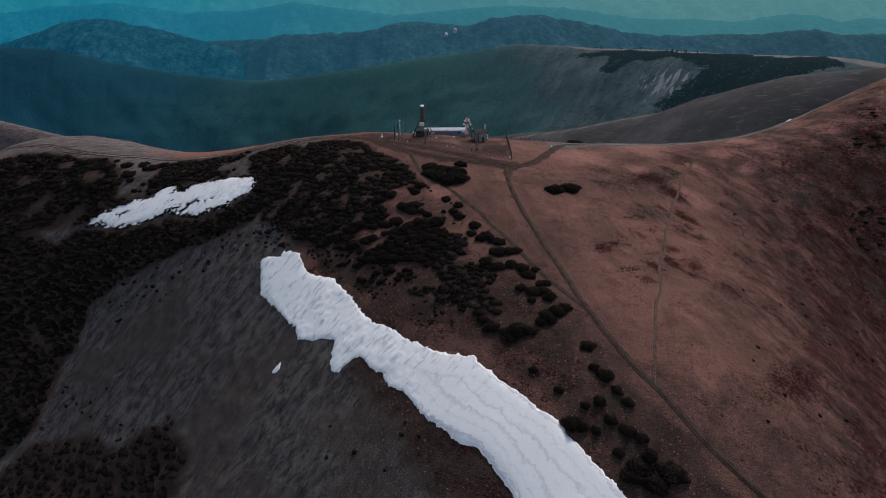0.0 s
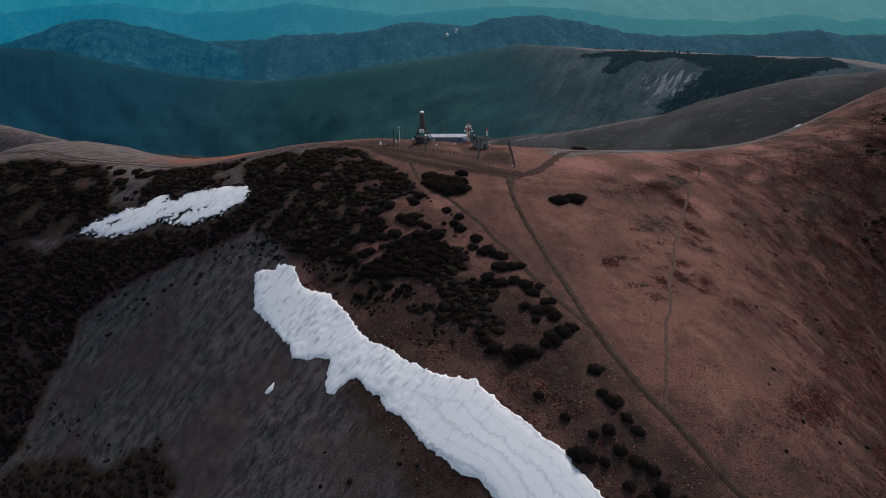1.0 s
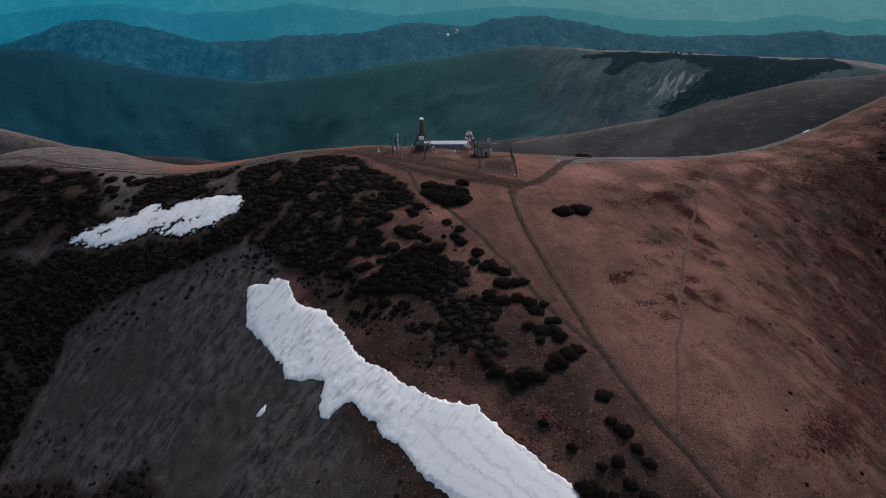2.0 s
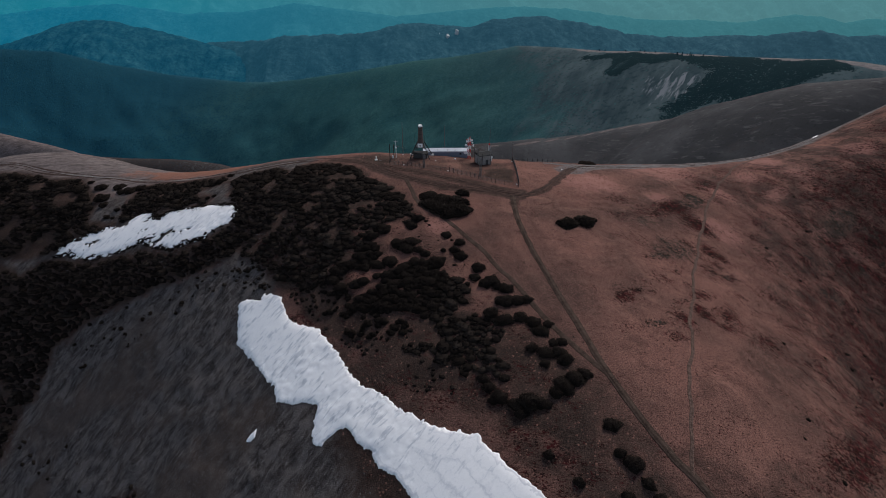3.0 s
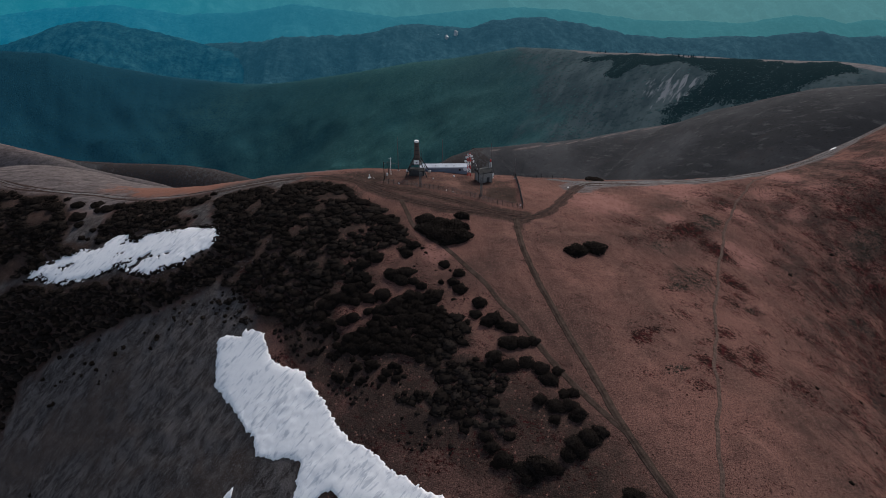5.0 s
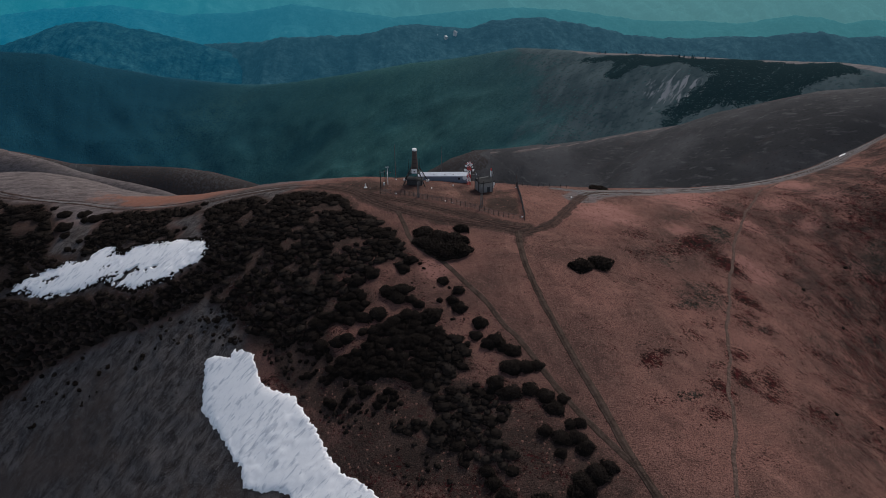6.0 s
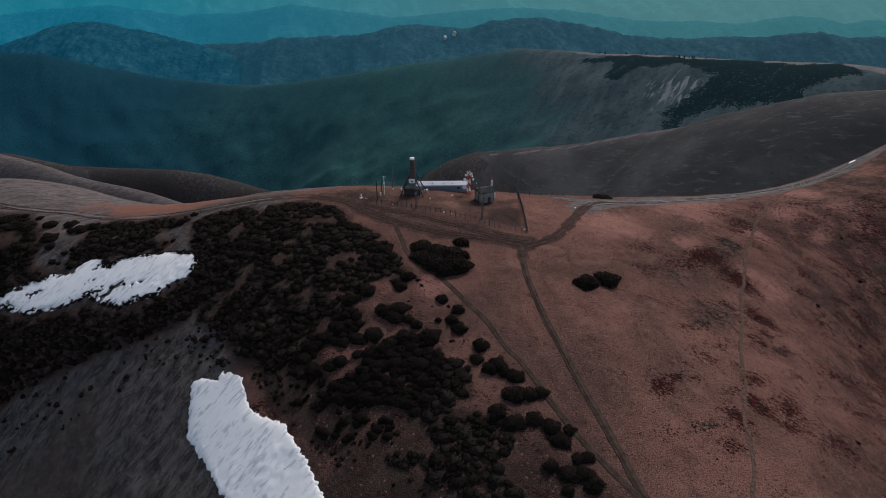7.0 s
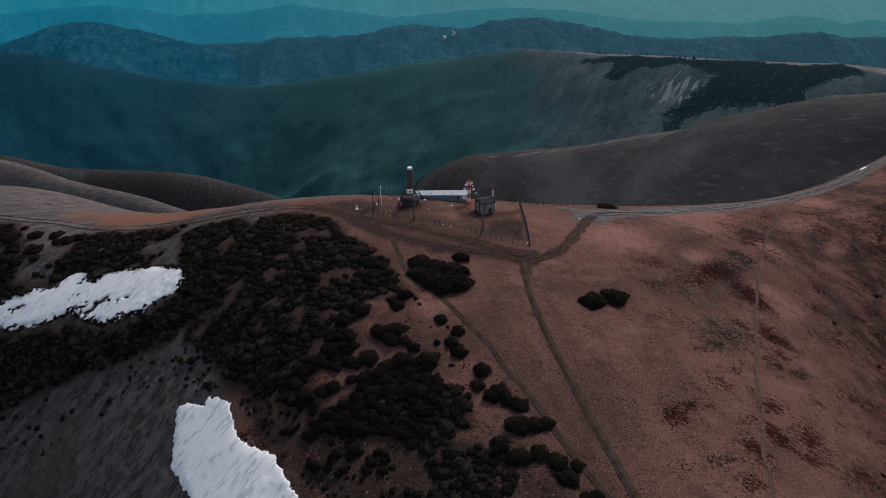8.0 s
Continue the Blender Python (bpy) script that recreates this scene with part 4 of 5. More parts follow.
SNOW_UPPER = [(-139.5, 204.8), (-139.5, 207.7), (-133.6, 208.3), (-126.6, 209.3), (-120.8, 209.9), (-112.7, 208.0), (-111.5, 211.1), (-107.0, 212.0), (-103.7, 210.6), (-98.8, 205.5),
              (-94.2, 205.7), (-85.4, 203.7), (-75.6, 200.8), (-69.3, 197.4), (-66.8, 193.7), (-67.2, 189.2), (-71.1, 187.7), (-75.0, 186.3), (-80.5, 187.0), (-87.1, 187.0), (-93.9, 191.0),
              (-101.6, 196.7), (-107.4, 196.6), (-113.5, 197.0), (-121.0, 198.0), (-126.8, 200.4), (-133.0, 203.9)]
SNOW_SCRAP = [(-44.9, 118.5), (-44.1, 119.7), (-43.0, 120.2), (-43.1, 118.7), (-44.0, 118.1)]

HOLES = [(-90.8, 195.6), (-86.5, 193.1), (-84.1, 192.5), (-94.1, 194.4), (-97.8, 196.7), (-75.7, 186.8), (-71.9, 187.5), (-102.1, 206.5), (-124.7, 204.8), (-103.8, 201.6)]


def build_snow(outline, cell, ragged, holes, thick, label, seed):
    p = np.array(outline)
    gx = np.arange(p[:, 0].min() - 2, p[:, 0].max() + 2, cell)
    gy = np.arange(p[:, 1].min() - 2, p[:, 1].max() + 2, cell)
    x, y = (g.ravel() for g in np.meshgrid(gx, gy))
    edge = inside(outline, x, y)
    d = edge + ragged * waves(x * (0.5 if holes else 1.0), y, 2.6, seed, 4, 0.8) + 0.45 * waves(x, y, 1.0, seed + 9, 2) + 0.3 * waves(x, y, 0.45, seed + 11, 2)
    if holes:
        d = d + 3.2 * waves(x * 0.55, y, 0.8, seed + 7, 3, 0.7) * np.exp(-np.abs(edge) / 1.7)
        bare = 0.0
        for cx, cy in HOLES:
            bare = np.maximum(bare, np.exp(-((x - cx) / 3.2) ** 2 - ((y - cy) / 1.9) ** 2))
        d = np.minimum(d, 1.1 - 6 * np.maximum(waves(x * 0.55, y, 1.3, seed + 5, 3) - 0.62 + 0.88 * bare, -0.3))
    lumpy = ground_at(x, y)
    z = np.maximum(lumpy, lumpy + (land(x, y) + 0.1 - lumpy) * 0.85 * step(edge, -1.0, 2.0)) + (0.05 if holes else 0.14) * step(edge, -1.0, 1.0)
    up = np.where(d > 0, thick * (1 - np.exp(-np.maximum(edge + 1.2, 0) / 1.5)) + 0.04, np.maximum(d, -0.5) * 0.55)
    up = up + (d > 0.4) * (0.12 * waves(x, y, 7, seed + 2, 2))
    k = len(gx)
    i = (np.arange(len(gy) - 1)[:, None] * k + np.arange(k - 1)[None]).ravel()
    faces = np.stack([i, i + 1, i + 1 + k, i + k], -1)
    faces = faces[(d[faces] > -0.5).any(1)]
    used, flat = np.unique(faces, return_inverse=True)
    ob = array_mesh("snow_patch", np.stack([x, y, z + up], -1)[used], flat.reshape(-1, 4), SNOW)
    ob.data.attributes.new("rim", "FLOAT", "POINT").data.foreach_set("value", d[used].astype(np.float32))
    return tagged(ob, label, "snow", "snow patches")


build_snow(SNOW_LONG, 0.21, 0.55, False, 0.2, "long tongue of old white snow on the slope", 71)
build_snow(SNOW_UPPER, 0.19, 2.0, True, 0.07, "ragged white snow patch among dwarf pines", 72)
build_snow(SNOW_SCRAP, 0.15, 0.15, False, 0.2, "small scrap of snow on the scree", 73)


# ================= dwarf pines =================
def pine_mesh(seed, tufts, tall, dome, lobes):
    """A low, wide bush of radius 1: an uneven mound under many upright branch tips."""
    rng = np.random.default_rng(seed)
    verts, faces = [], []
    phase, swell = rng.uniform(0, 6.28, 4), rng.uniform(0.3, 1.0, 4) * lobes

    def reach(a, e):
        return 0.9 + sum(w * math.sin((k + 2) * a + f) * math.cos(e) for k, (w, f) in enumerate(zip(swell, phase))) + 0.08 * math.sin(5 * e + 3 * a + phase[0])

    def spot(a, e):
        r = reach(a, e)
        return np.array([r * math.cos(a) * math.cos(e), r * math.sin(a) * math.cos(e), dome * r * math.sin(e)])

    sides, rows = 10, (-0.15, 0.35, 0.8, 1.2)
    for k, e in enumerate(rows):
        verts += [spot((m + 0.5 * k) * 2 * math.pi / sides, e) * 0.93 for m in range(sides)]
    verts.append(np.array([0, 0, 0.87 * dome]))
    for k in range(len(rows) - 1):
        for m in range(sides):
            a, b = k * sides + m, k * sides + (m + 1) % sides
            faces += [(a, b, b + sides), (a, b + sides, a + sides)]
    top = len(verts) - 1
    faces += [(top - sides + m, top - sides + (m + 1) % sides, top) for m in range(sides)]
    for _ in range(tufts):
        a, e = rng.uniform(0, 2 * math.pi), math.asin(rng.uniform(0.0, 1.0) ** 0.8)
        foot = spot(a, e) * 0.9
        out = foot / np.linalg.norm(foot)
        way = out * 0.5 + np.array([0, 0, 0.7]) + rng.normal(0, 0.35, 3)
        way /= np.linalg.norm(way)
        tip = foot + way * tall * rng.uniform(0.6, 1.3)
        side = np.cross(way, rng.normal(0, 1, 3))
        side /= np.linalg.norm(side)
        other = np.cross(side, way)
        w = tall * rng.uniform(0.32, 0.55)
        mid = foot + way * tall * 0.15
        k0 = len(verts)
        verts += [mid + side * w, mid - side * w * 0.5 + other * w * 0.87, mid - side * w * 0.5 - other * w * 0.87, tip]
        faces += [(k0, k0 + 1, k0 + 3), (k0 + 1, k0 + 2, k0 + 3), (k0 + 2, k0, k0 + 3)]
    return np.array([tuple(v) for v in verts]), np.array(faces)


PINE_SHAPES = [pine_mesh(80 + k, 480, 0.17, 0.62, 0.11) for k in range(6)]
FAR_SHAPES = [pine_mesh(180 + k, 42, 0.25, 0.52, 0.15) for k in range(6)]
PINE_MESHES = []
for shape_v, shape_f in PINE_SHAPES:
    made = array_mesh("dwarf_pine", shape_v, shape_f, PINE)
    PINE_MESHES.append(made.data)
    bpy.data.objects.remove(made)
rng_pine = np.random.default_rng(5)


def plant(x, y, r, label, group, tall=0.62):
    ob = new("dwarf_pine", PINE_MESHES[int(rng_pine.integers(0, 6))])
    ob.matrix_world = pose(x, y, float(ground_at(x, y)[0]) - 0.08 * r, 0, 0, rng_pine.uniform(0, 360)) @ Matrix.Diagonal(
        (r * rng_pine.uniform(1.05, 1.3), r * rng_pine.uniform(1.05, 1.3), (0.55 + tall * r * 0.95) * rng_pine.uniform(0.85, 1.15), 1))
    return tagged(ob, label, "shrub", group)


PINES_CREST = [(-4.1, 187.6, 3.2), (-0.4, 185.3, 3.8), (3.7, 183.6, 4.0), (0.3, 180.0, 3.9), (4.8, 179.0, 3.7), (-3.6, 183.0, 3.2), (1.9, 182.0, 3.6), (-1.4, 182.4, 3.2), (2.4, 178.0, 3.3), (3.6, 181.2, 3.2), (6.0, 189.4, 2.3), (36.1, 174.3, 3.1), (41.6, 176.4, 3.2), (1.1, 167.6, 1.6),
               (4.7, 163.7, 1.6), (4.8, 157.9, 2.0), (3.3, 160.4, 1.5), (0.2, 160.7, 0.8), (-4.6, 159.8, 1.4), (-8.9, 172.6, 1.8), (-7.3, 175.7, 1.8), (-11.6, 183.4, 1.6)]
PINES_UPPER = [(-12.1, 165.1, 2.4), (-8.6, 165.3, 2.3), (-6.6, 161.8, 1.6), (-9.7, 162.6, 2.1), (-14.0, 158.7, 2.4), (-17.1, 157.5, 1.9), (-17.3, 153.5, 1.3), (-26.6, 151.8, 2.0), (-22.7, 151.8, 2.0),
               (-20.7, 152.1, 1.6), (-11.2, 135.4, 1.3), (-14.7, 138.2, 1.3), (-18.2, 138.1, 1.4), (-9.4, 133.2, 0.9), (-16.6, 171.7, 2.1), (-20.1, 169.5, 2.1)]
PINES_MIDDLE = [(9.3, 152.5, 1.8), (8.3, 148.8, 1.6), (12.5, 146.9, 2.1), (10.9, 146.0, 2.0), (13.7, 144.7, 1.4), (15.8, 143.5, 1.9), (15.1, 138.9, 2.4), (17.9, 138.7, 2.1), (20.2, 139.0, 1.4),
                (11.5, 135.2, 2.0), (14.4, 132.5, 2.1), (18.1, 132.9, 1.8), (20.9, 131.0, 1.9), (22.0, 128.0, 2.1), (24.0, 130.2, 1.3), (19.6, 123.2, 1.4), (22.2, 121.6, 1.8), (24.4, 124.3, 1.2),
                (26.2, 124.6, 1.2), (26.1, 119.5, 1.9), (25.0, 121.4, 1.7), (21.7, 118.4, 1.1)]
PINES_EDGE = [(27.3, 114.4, 2.0), (29.6, 115.6, 1.5), (24.5, 113.4, 1.8), (23.1, 111.4, 1.6), (25.4, 111.7, 1.6), (17.7, 110.0, 2.5), (15.1, 109.7, 1.9), (15.8, 107.7, 1.6), (20.9, 108.9, 1.2),
              (19.5, 109.4, 1.6), (11.8, 111.9, 2.0), (9.7, 114.7, 1.5), (8.8, 116.8, 1.3), (10.5, 111.3, 1.1)]
PINES_LOW = [(32.4, 103.5, 1.8), (32.6, 97.7, 1.2), (34.7, 95.9, 1.8), (19.9, 98.7, 1.1), (24.6, 93.2, 1.1), (36.5, 92.3, 1.3), (38.2, 89.8, 1.4), (32.5, 90.0, 1.5), (29.3, 89.2, 1.1),
             (26.2, 86.0, 2.1), (28.1, 85.2, 1.5), (30.7, 84.2, 1.1), (33.9, 86.1, 1.5), (36.8, 83.9, 1.7), (39.3, 82.4, 1.4), (34.3, 79.9, 1.3), (37.6, 77.6, 2.4), (43.3, 76.4, 2.8),
             (40.1, 74.2, 2.8), (36.0, 75.9, 2.2), (45.0, 75.4, 1.8), (40.1, 79.1, 1.7)]
PINES_SADDLE = [(-154.9, 243.0, 3.4), (-149.1, 244.6, 1.4), (-142.8, 242.9, 1.4), (-144.9, 237.8, 2.8), (-135.7, 237.4, 2.8), (-131.0, 228.9, 3.2), (-127.6, 236.1, 2.5), (-124.6, 231.3, 2.0),
                (-120.8, 231.2, 2.9), (-116.5, 231.6, 2.2), (-128.4, 223.9, 1.9), (-124.0, 216.7, 1.4), (-120.7, 218.9, 1.2), (-120.7, 214.6, 0.9), (-117.8, 219.7, 1.4), (-79.5, 217.9, 1.6),
                (-78.7, 207.5, 0.9), (-81.1, 207.4, 0.9), (-85.9, 208.7, 1.1), (-77.1, 221.3, 1.3)]
for spots, label, group in ((PINES_CREST, "dark dwarf pine bush on the reddish grass", "dwarf pines by the crest"),
                            (PINES_UPPER, "dark dwarf pine bush at the ragged thicket edge", "dwarf pines round the thicket"),
                            (PINES_MIDDLE, "dark dwarf pine bush between thicket and track", "dwarf pines beside the thicket"),
                            (PINES_EDGE, "dark rounded dwarf pine bush above the snow", "dwarf pines above the snow"),
                            (PINES_LOW, "low dark dwarf pine bush between snow and track", "dwarf pines by the track"),
                            (PINES_SADDLE, "round dark dwarf pine bush on the grey saddle", "dwarf pines on the saddle")):
    for px, py, pr in spots:
        plant(px, py, pr * 0.97, label, group)


def free_ground(x, y):
    return (inside(SNOW_LONG, x, y) < -1.0) & (inside(SNOW_UPPER, x, y) < -0.4) & (way_distance(x, y) > 1.8)


def fill_thicket(outline, size, spread):
    """Bushes that crowd an outline, each clear of its rim and of the gaps."""
    ox, oy = np.array(outline).T
    area = abs(np.sum(ox * np.roll(oy, -1) - oy * np.roll(ox, -1))) / 2
    count = int(area / (size * size) * 16)
    qx, qy = rng_pine.uniform(ox.min(), ox.max(), count), rng_pine.uniform(oy.min(), oy.max(), count)
    qr = size * rng_pine.uniform(0.55, 1.35, count)
    keep = (inside(outline, qx, qy) + 1.1 * waves(qx, qy, 4, 91, 2) > 0.42 * qr) & free_ground(qx, qy)
    for cx, cy, rx, ry in GAPS:
        keep &= np.hypot((qx - cx) / (rx + 0.62 * qr), (qy - cy) / (ry + 0.62 * qr)) > 1
    qx, qy, qr = qx[keep], qy[keep], qr[keep]
    taken = np.zeros((len(qx), 3))
    n = 0
    for x, y, r in zip(qx, qy, qr):
        if n == 0 or (np.hypot(taken[:n, 0] - x, taken[:n, 1] - y) > spread * (taken[:n, 2] + r)).all():
            taken[n] = x, y, r
            n += 1
    return [tuple(q) for q in taken[:n]]


spots = []
for outline, size, spread in THICKETS:
    spots += fill_thicket(outline, size, spread)
for outline, size, share in LOOSE:
    ox, oy = np.array(outline).T
    count = int((ox.max() - ox.min()) * (oy.max() - oy.min()) * share)
    qx, qy = rng_pine.uniform(ox.min(), ox.max(), count), rng_pine.uniform(oy.min(), oy.max(), count)
    keep = (inside(outline, qx, qy) + 2.5 * waves(qx, qy, 7, 91, 2) > 0) & (waves(qx, qy, 6, 94, 3) < 0.25) & free_ground(qx, qy)
    spots += list(zip(qx[keep], qy[keep], size * rng_pine.uniform(0.2, 1.0, keep.sum()) ** 0.8 * 1.3))
# Small bushes that poke out of the ragged snow.
qx, qy = rng_pine.uniform(-142, -62, 9000), rng_pine.uniform(183, 215, 9000)
rim = inside(SNOW_UPPER, qx, qy)
keep = (rim > -1.0) & (rim < 1.6) & (waves(qx * 0.6, qy, 4, 95, 2) > -0.02 + 0.2 * rim)
spots += list(zip(qx[keep], qy[keep], rng_pine.uniform(0.2, 0.62, keep.sum())))
for cx, cy in HOLES:
    for _ in range(7):
        spots.append((cx + rng_pine.normal(0, 1.6), cy + rng_pine.normal(0, 0.9), rng_pine.uniform(0.35, 0.8)))
spots = np.array(spots)
central = np.hypot(spots[:, 0] + 15, spots[:, 1] - 150)
order = np.argsort(central)
singles, rest = spots[order[:230]], spots[order[230:]]
for px, py, pr in singles:
    plant(float(px), float(py), float(pr), "dark dwarf pine bush in a dense thicket", "dwarf pine thicket")
rv, rf, k0 = [], [], 0
heights = ground_at(rest[:, 0], rest[:, 1])
for (px, py, pr), pz in zip(rest, heights):
    v, f = FAR_SHAPES[int(rng_pine.integers(0, 6))]
    a = rng_pine.uniform(0, 6.28)
    c, s = math.cos(a), math.sin(a)
    q = v * np.array([pr * rng_pine.uniform(0.85, 1.45), pr * rng_pine.uniform(0.85, 1.45), 0.42 + 0.36 * pr])
    rv.append(np.stack([q[:, 0] * c - q[:, 1] * s + px, q[:, 0] * s + q[:, 1] * c + py, q[:, 2] + pz - 0.1], -1))
    rf.append(f + k0)
    k0 += len(v)
tagged(array_mesh("dwarf_pine_thicket", np.concatenate(rv), np.concatenate(rf), PINE), "dense dark thicket of dwarf pines on the slope", "shrubs", kind="stuff")


# ================= far woods =================
def build_woods(name, crest, count, size, reach, lowest, material, label, keep, seed, tall=0.36):
    rng = np.random.default_rng(seed)
    p = np.array(crest, float)
    x = rng.uniform(p[:, 0].min(), p[:, 0].max(), count * 2)
    y = np.interp(x, p[:, 0], p[:, 1]) + rng.uniform(-1, 60, count * 2) - rng.uniform(0, 1, count * 2) * reach
    ok = keep(x, y)
    x, y = x[ok][:count], y[ok][:count]
    z = land(x, y)
    ok = z > lowest
    x, y, z = x[ok], y[ok], z[ok]
    r = size * rng.uniform(0.6, 1.4, len(x))
    a = rng.uniform(0, 6.28, len(x))
    shape = np.array([(1, 0, -0.1), (0, 1, 0.0), (-1, 0, -0.1), (0, -1, 0.0), (0.1, 0.1, tall)])
    c, s = np.cos(a)[:, None], np.sin(a)[:, None]
    dx, dy = (shape[:, 0] * c - shape[:, 1] * s) * r[:, None], (shape[:, 0] * s + shape[:, 1] * c) * r[:, None]
    gx, gy = (land(x + 4, y) - z) / 4, (land(x, y + 4) - z) / 4
    v = np.stack([dx + x[:, None], dy + y[:, None], shape[:, 2] * r[:, None] + z[:, None] + gx[:, None] * dx + gy[:, None] * dy], -1)
    f = np.array([(0, 1, 4), (1, 2, 4), (2, 3, 4), (3, 0, 4)])
    faces = (np.arange(len(x))[:, None, None] * 5 + f).reshape(-1, 3)
    return tagged(array_mesh(name, v.reshape(-1, 3), faces, material), label, "forest", kind="stuff")


def in_forest(x, y):
    open_land = step(open_side(x, y), 20, 400) * 0.97
    chance = lattice(np.floor(x * 7), np.floor(y * 7), 3)
    z = land(x, y)
    return ((open_land < chance) & ((along(CREST_FOREST, x, y)[0] > 40) | (x < 150)) & (y > 560) & (ridge(CREST_RIGHT, x, y, 0.55, 50, 0.0, 90, 11) < z - 12)
            & (ridge(CREST_WOODED, x, y, 1.1, 26, 0.0, 110, 13) < z - 10))


build_woods("forest", CREST_FOREST, 110000, 2.4, 1250, -635, FAR_CROWNS, "dark green forest over the mountainside", in_forest, 101)
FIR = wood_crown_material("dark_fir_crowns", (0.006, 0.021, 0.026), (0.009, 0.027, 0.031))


def in_belt(x, y):
    chance = lattice(np.floor(x * 7), np.floor(y * 7), 4)
    rim = inside(BELT, x, y) + 34 * waves(x, y, 45, 36, 4, 0.65)
    return step(rim, -8, 10) > chance


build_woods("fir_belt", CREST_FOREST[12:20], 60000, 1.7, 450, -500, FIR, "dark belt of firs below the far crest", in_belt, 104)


def build_fir(x, y, height):
    """A single fir: a thin trunk under ragged tiers of boughs."""
    rng = np.random.default_rng(int(x * 7 + y))
    t = base("fir_tree", x, y, rng.uniform(0, 360), 0.2, "small dark fir standing on the grassy far crest", "tree", "firs on the far crest")
    part("trunk", rod((0, 0, 0), (0, 0, height * 0.5), 0.2, 0.08, 6), POST_WOOD, t)
    verts, faces = [], []
    for low, wide in ((0.12, 0.30), (0.32, 0.25), (0.52, 0.19), (0.72, 0.12)):
        k0 = len(verts)
        for m in range(10):
            r = height * wide * rng.uniform(0.7, 1.2) * (1.0 if m % 2 else 0.7)
            verts.append((r * math.cos(m * 0.628), r * math.sin(m * 0.628), height * (low + rng.uniform(-0.04, 0.04))))
        verts.append((0, 0, height * min(low + 0.33, 1.0)))
        faces += [(k0 + m, k0 + (m + 1) % 10, k0 + 10) for m in range(10)]
    link_mesh("crown", verts, faces, FIR, t)


rng_fir = np.random.default_rng(9)
for share in np.sort(rng_fir.uniform(0, 1, 16)):
    build_fir(382 + 160 * float(share) + float(rng_fir.uniform(-6, 2)), 1550 - 262 * float(share) - float(rng_fir.uniform(0, 14)), float(rng_fir.uniform(4, 7.5)))
build_woods("bare_wood", CREST_WOODED, 24000, 1.2, 230, -420, BEECH, "leafless brown wood on a rounded hill", lambda x, y: (x > -640) & (waves(x, y, 60, 7, 2) > -0.5) & (ridge(CREST_WOODED, x, y, 1.1, 26, 0.0, 110, 13) > land(x, y) - 6), 102, 0.22)
build_woods("bare_wood", CREST_RIGHT[1:9], 8000, 1.2, 150, -330, BEECH, "leafless brown wood on the end of a spur", lambda x, y: waves(x, y, 50, 8, 2) - 0.012 * (x - 10) > -0.1, 103, 0.22)


# ================= stones and tufts =================
def scattered(name, material, label, category, places, low, high, flat, seed):
    """Many small lumps lying on the ground."""
    rng = np.random.default_rng(seed)
    x, y = places(rng)
    z = ground_at(x, y)
    r = low + (high - low) * rng.uniform(0, 1, len(x)) ** 2.5
    shape = np.array([(1, 0.1, 0), (0.4, 0.9, 0.1), (-0.6, 0.75, 0), (-1, -0.1, 0.1), (-0.4, -0.9, 0), (0.6, -0.8, 0.05), (0.35, 0.1, 0.8), (-0.4, -0.05, 0.65)])
    f = np.array([(0, 1, 6), (1, 2, 6), (2, 7, 6), (2, 3, 7), (3, 4, 7), (4, 5, 7), (5, 6, 7), (5, 0, 6)])
    a = rng.uniform(0, 6.28, len(x))
    c, s = np.cos(a)[:, None], np.sin(a)[:, None]
    q = shape[None] * (r[:, None, None] * np.array([1, 1, flat])) * rng.uniform(0.7, 1.3, (len(x), 8, 3))
    v = np.stack([q[..., 0] * c - q[..., 1] * s + x[:, None], q[..., 0] * s + q[..., 1] * c + y[:, None], q[..., 2] + z[:, None] - 0.05], -1)
    faces = (np.arange(len(x))[:, None, None] * 8 + f).reshape(-1, 3)
    return tagged(array_mesh(name, v.reshape(-1, 3), faces, material, smooth=False), label, category, kind="stuff")


def scree_places(rng):
    x, y = rng.uniform(-140, 0, 30000), rng.uniform(70, 215, 30000)
    ok = (scree_share(x, y) > rng.uniform(0.1, 0.9, 30000)) & (waves(x * 1.6 + y, y, 16, 111, 3) > -0.15) & (inside(SNOW_LONG, x, y) < -0.3) & (inside(SNOW_UPPER, x, y) < 0)
    return x[ok], y[ok]


def heath_places(rng):
    x, y = rng.uniform(45, 190, 60000), rng.uniform(75, 245, 60000)
    u, v = x * 0.77 + y * 0.64, -x * 0.64 + y * 0.77
    patchy = 0.9 * waves(u * 0.4, v * 1.5, 9, 121, 4, 0.7) - 0.1 + 0.15 * step(x, 80, 140)
    for cx, cy, length, width, amount in HEATH:
        patchy = np.maximum(patchy, 1.3 * amount * patch_share(x, y, cx, cy, length, width) + 0.6 * waves(u * 0.4, v * 1.5, 5, 123, 3, 0.7) - 0.15)
    ok = (patchy > rng.uniform(0.30, 0.80, 60000)) & (way_distance(x, y) > 0.8)
    return x[ok], y[ok]


def grass_places(rng):
    x, y = rng.uniform(-30, 120, 20000), rng.uniform(65, 235, 20000)
    ok = (scree_share(x, y) < 0.4) & (way_distance(x, y) > 1.2) & (inside(SNOW_LONG, x, y) < -0.5) & (waves(x, y, 12, 131, 3) > -0.35)
    return x[ok], y[ok]


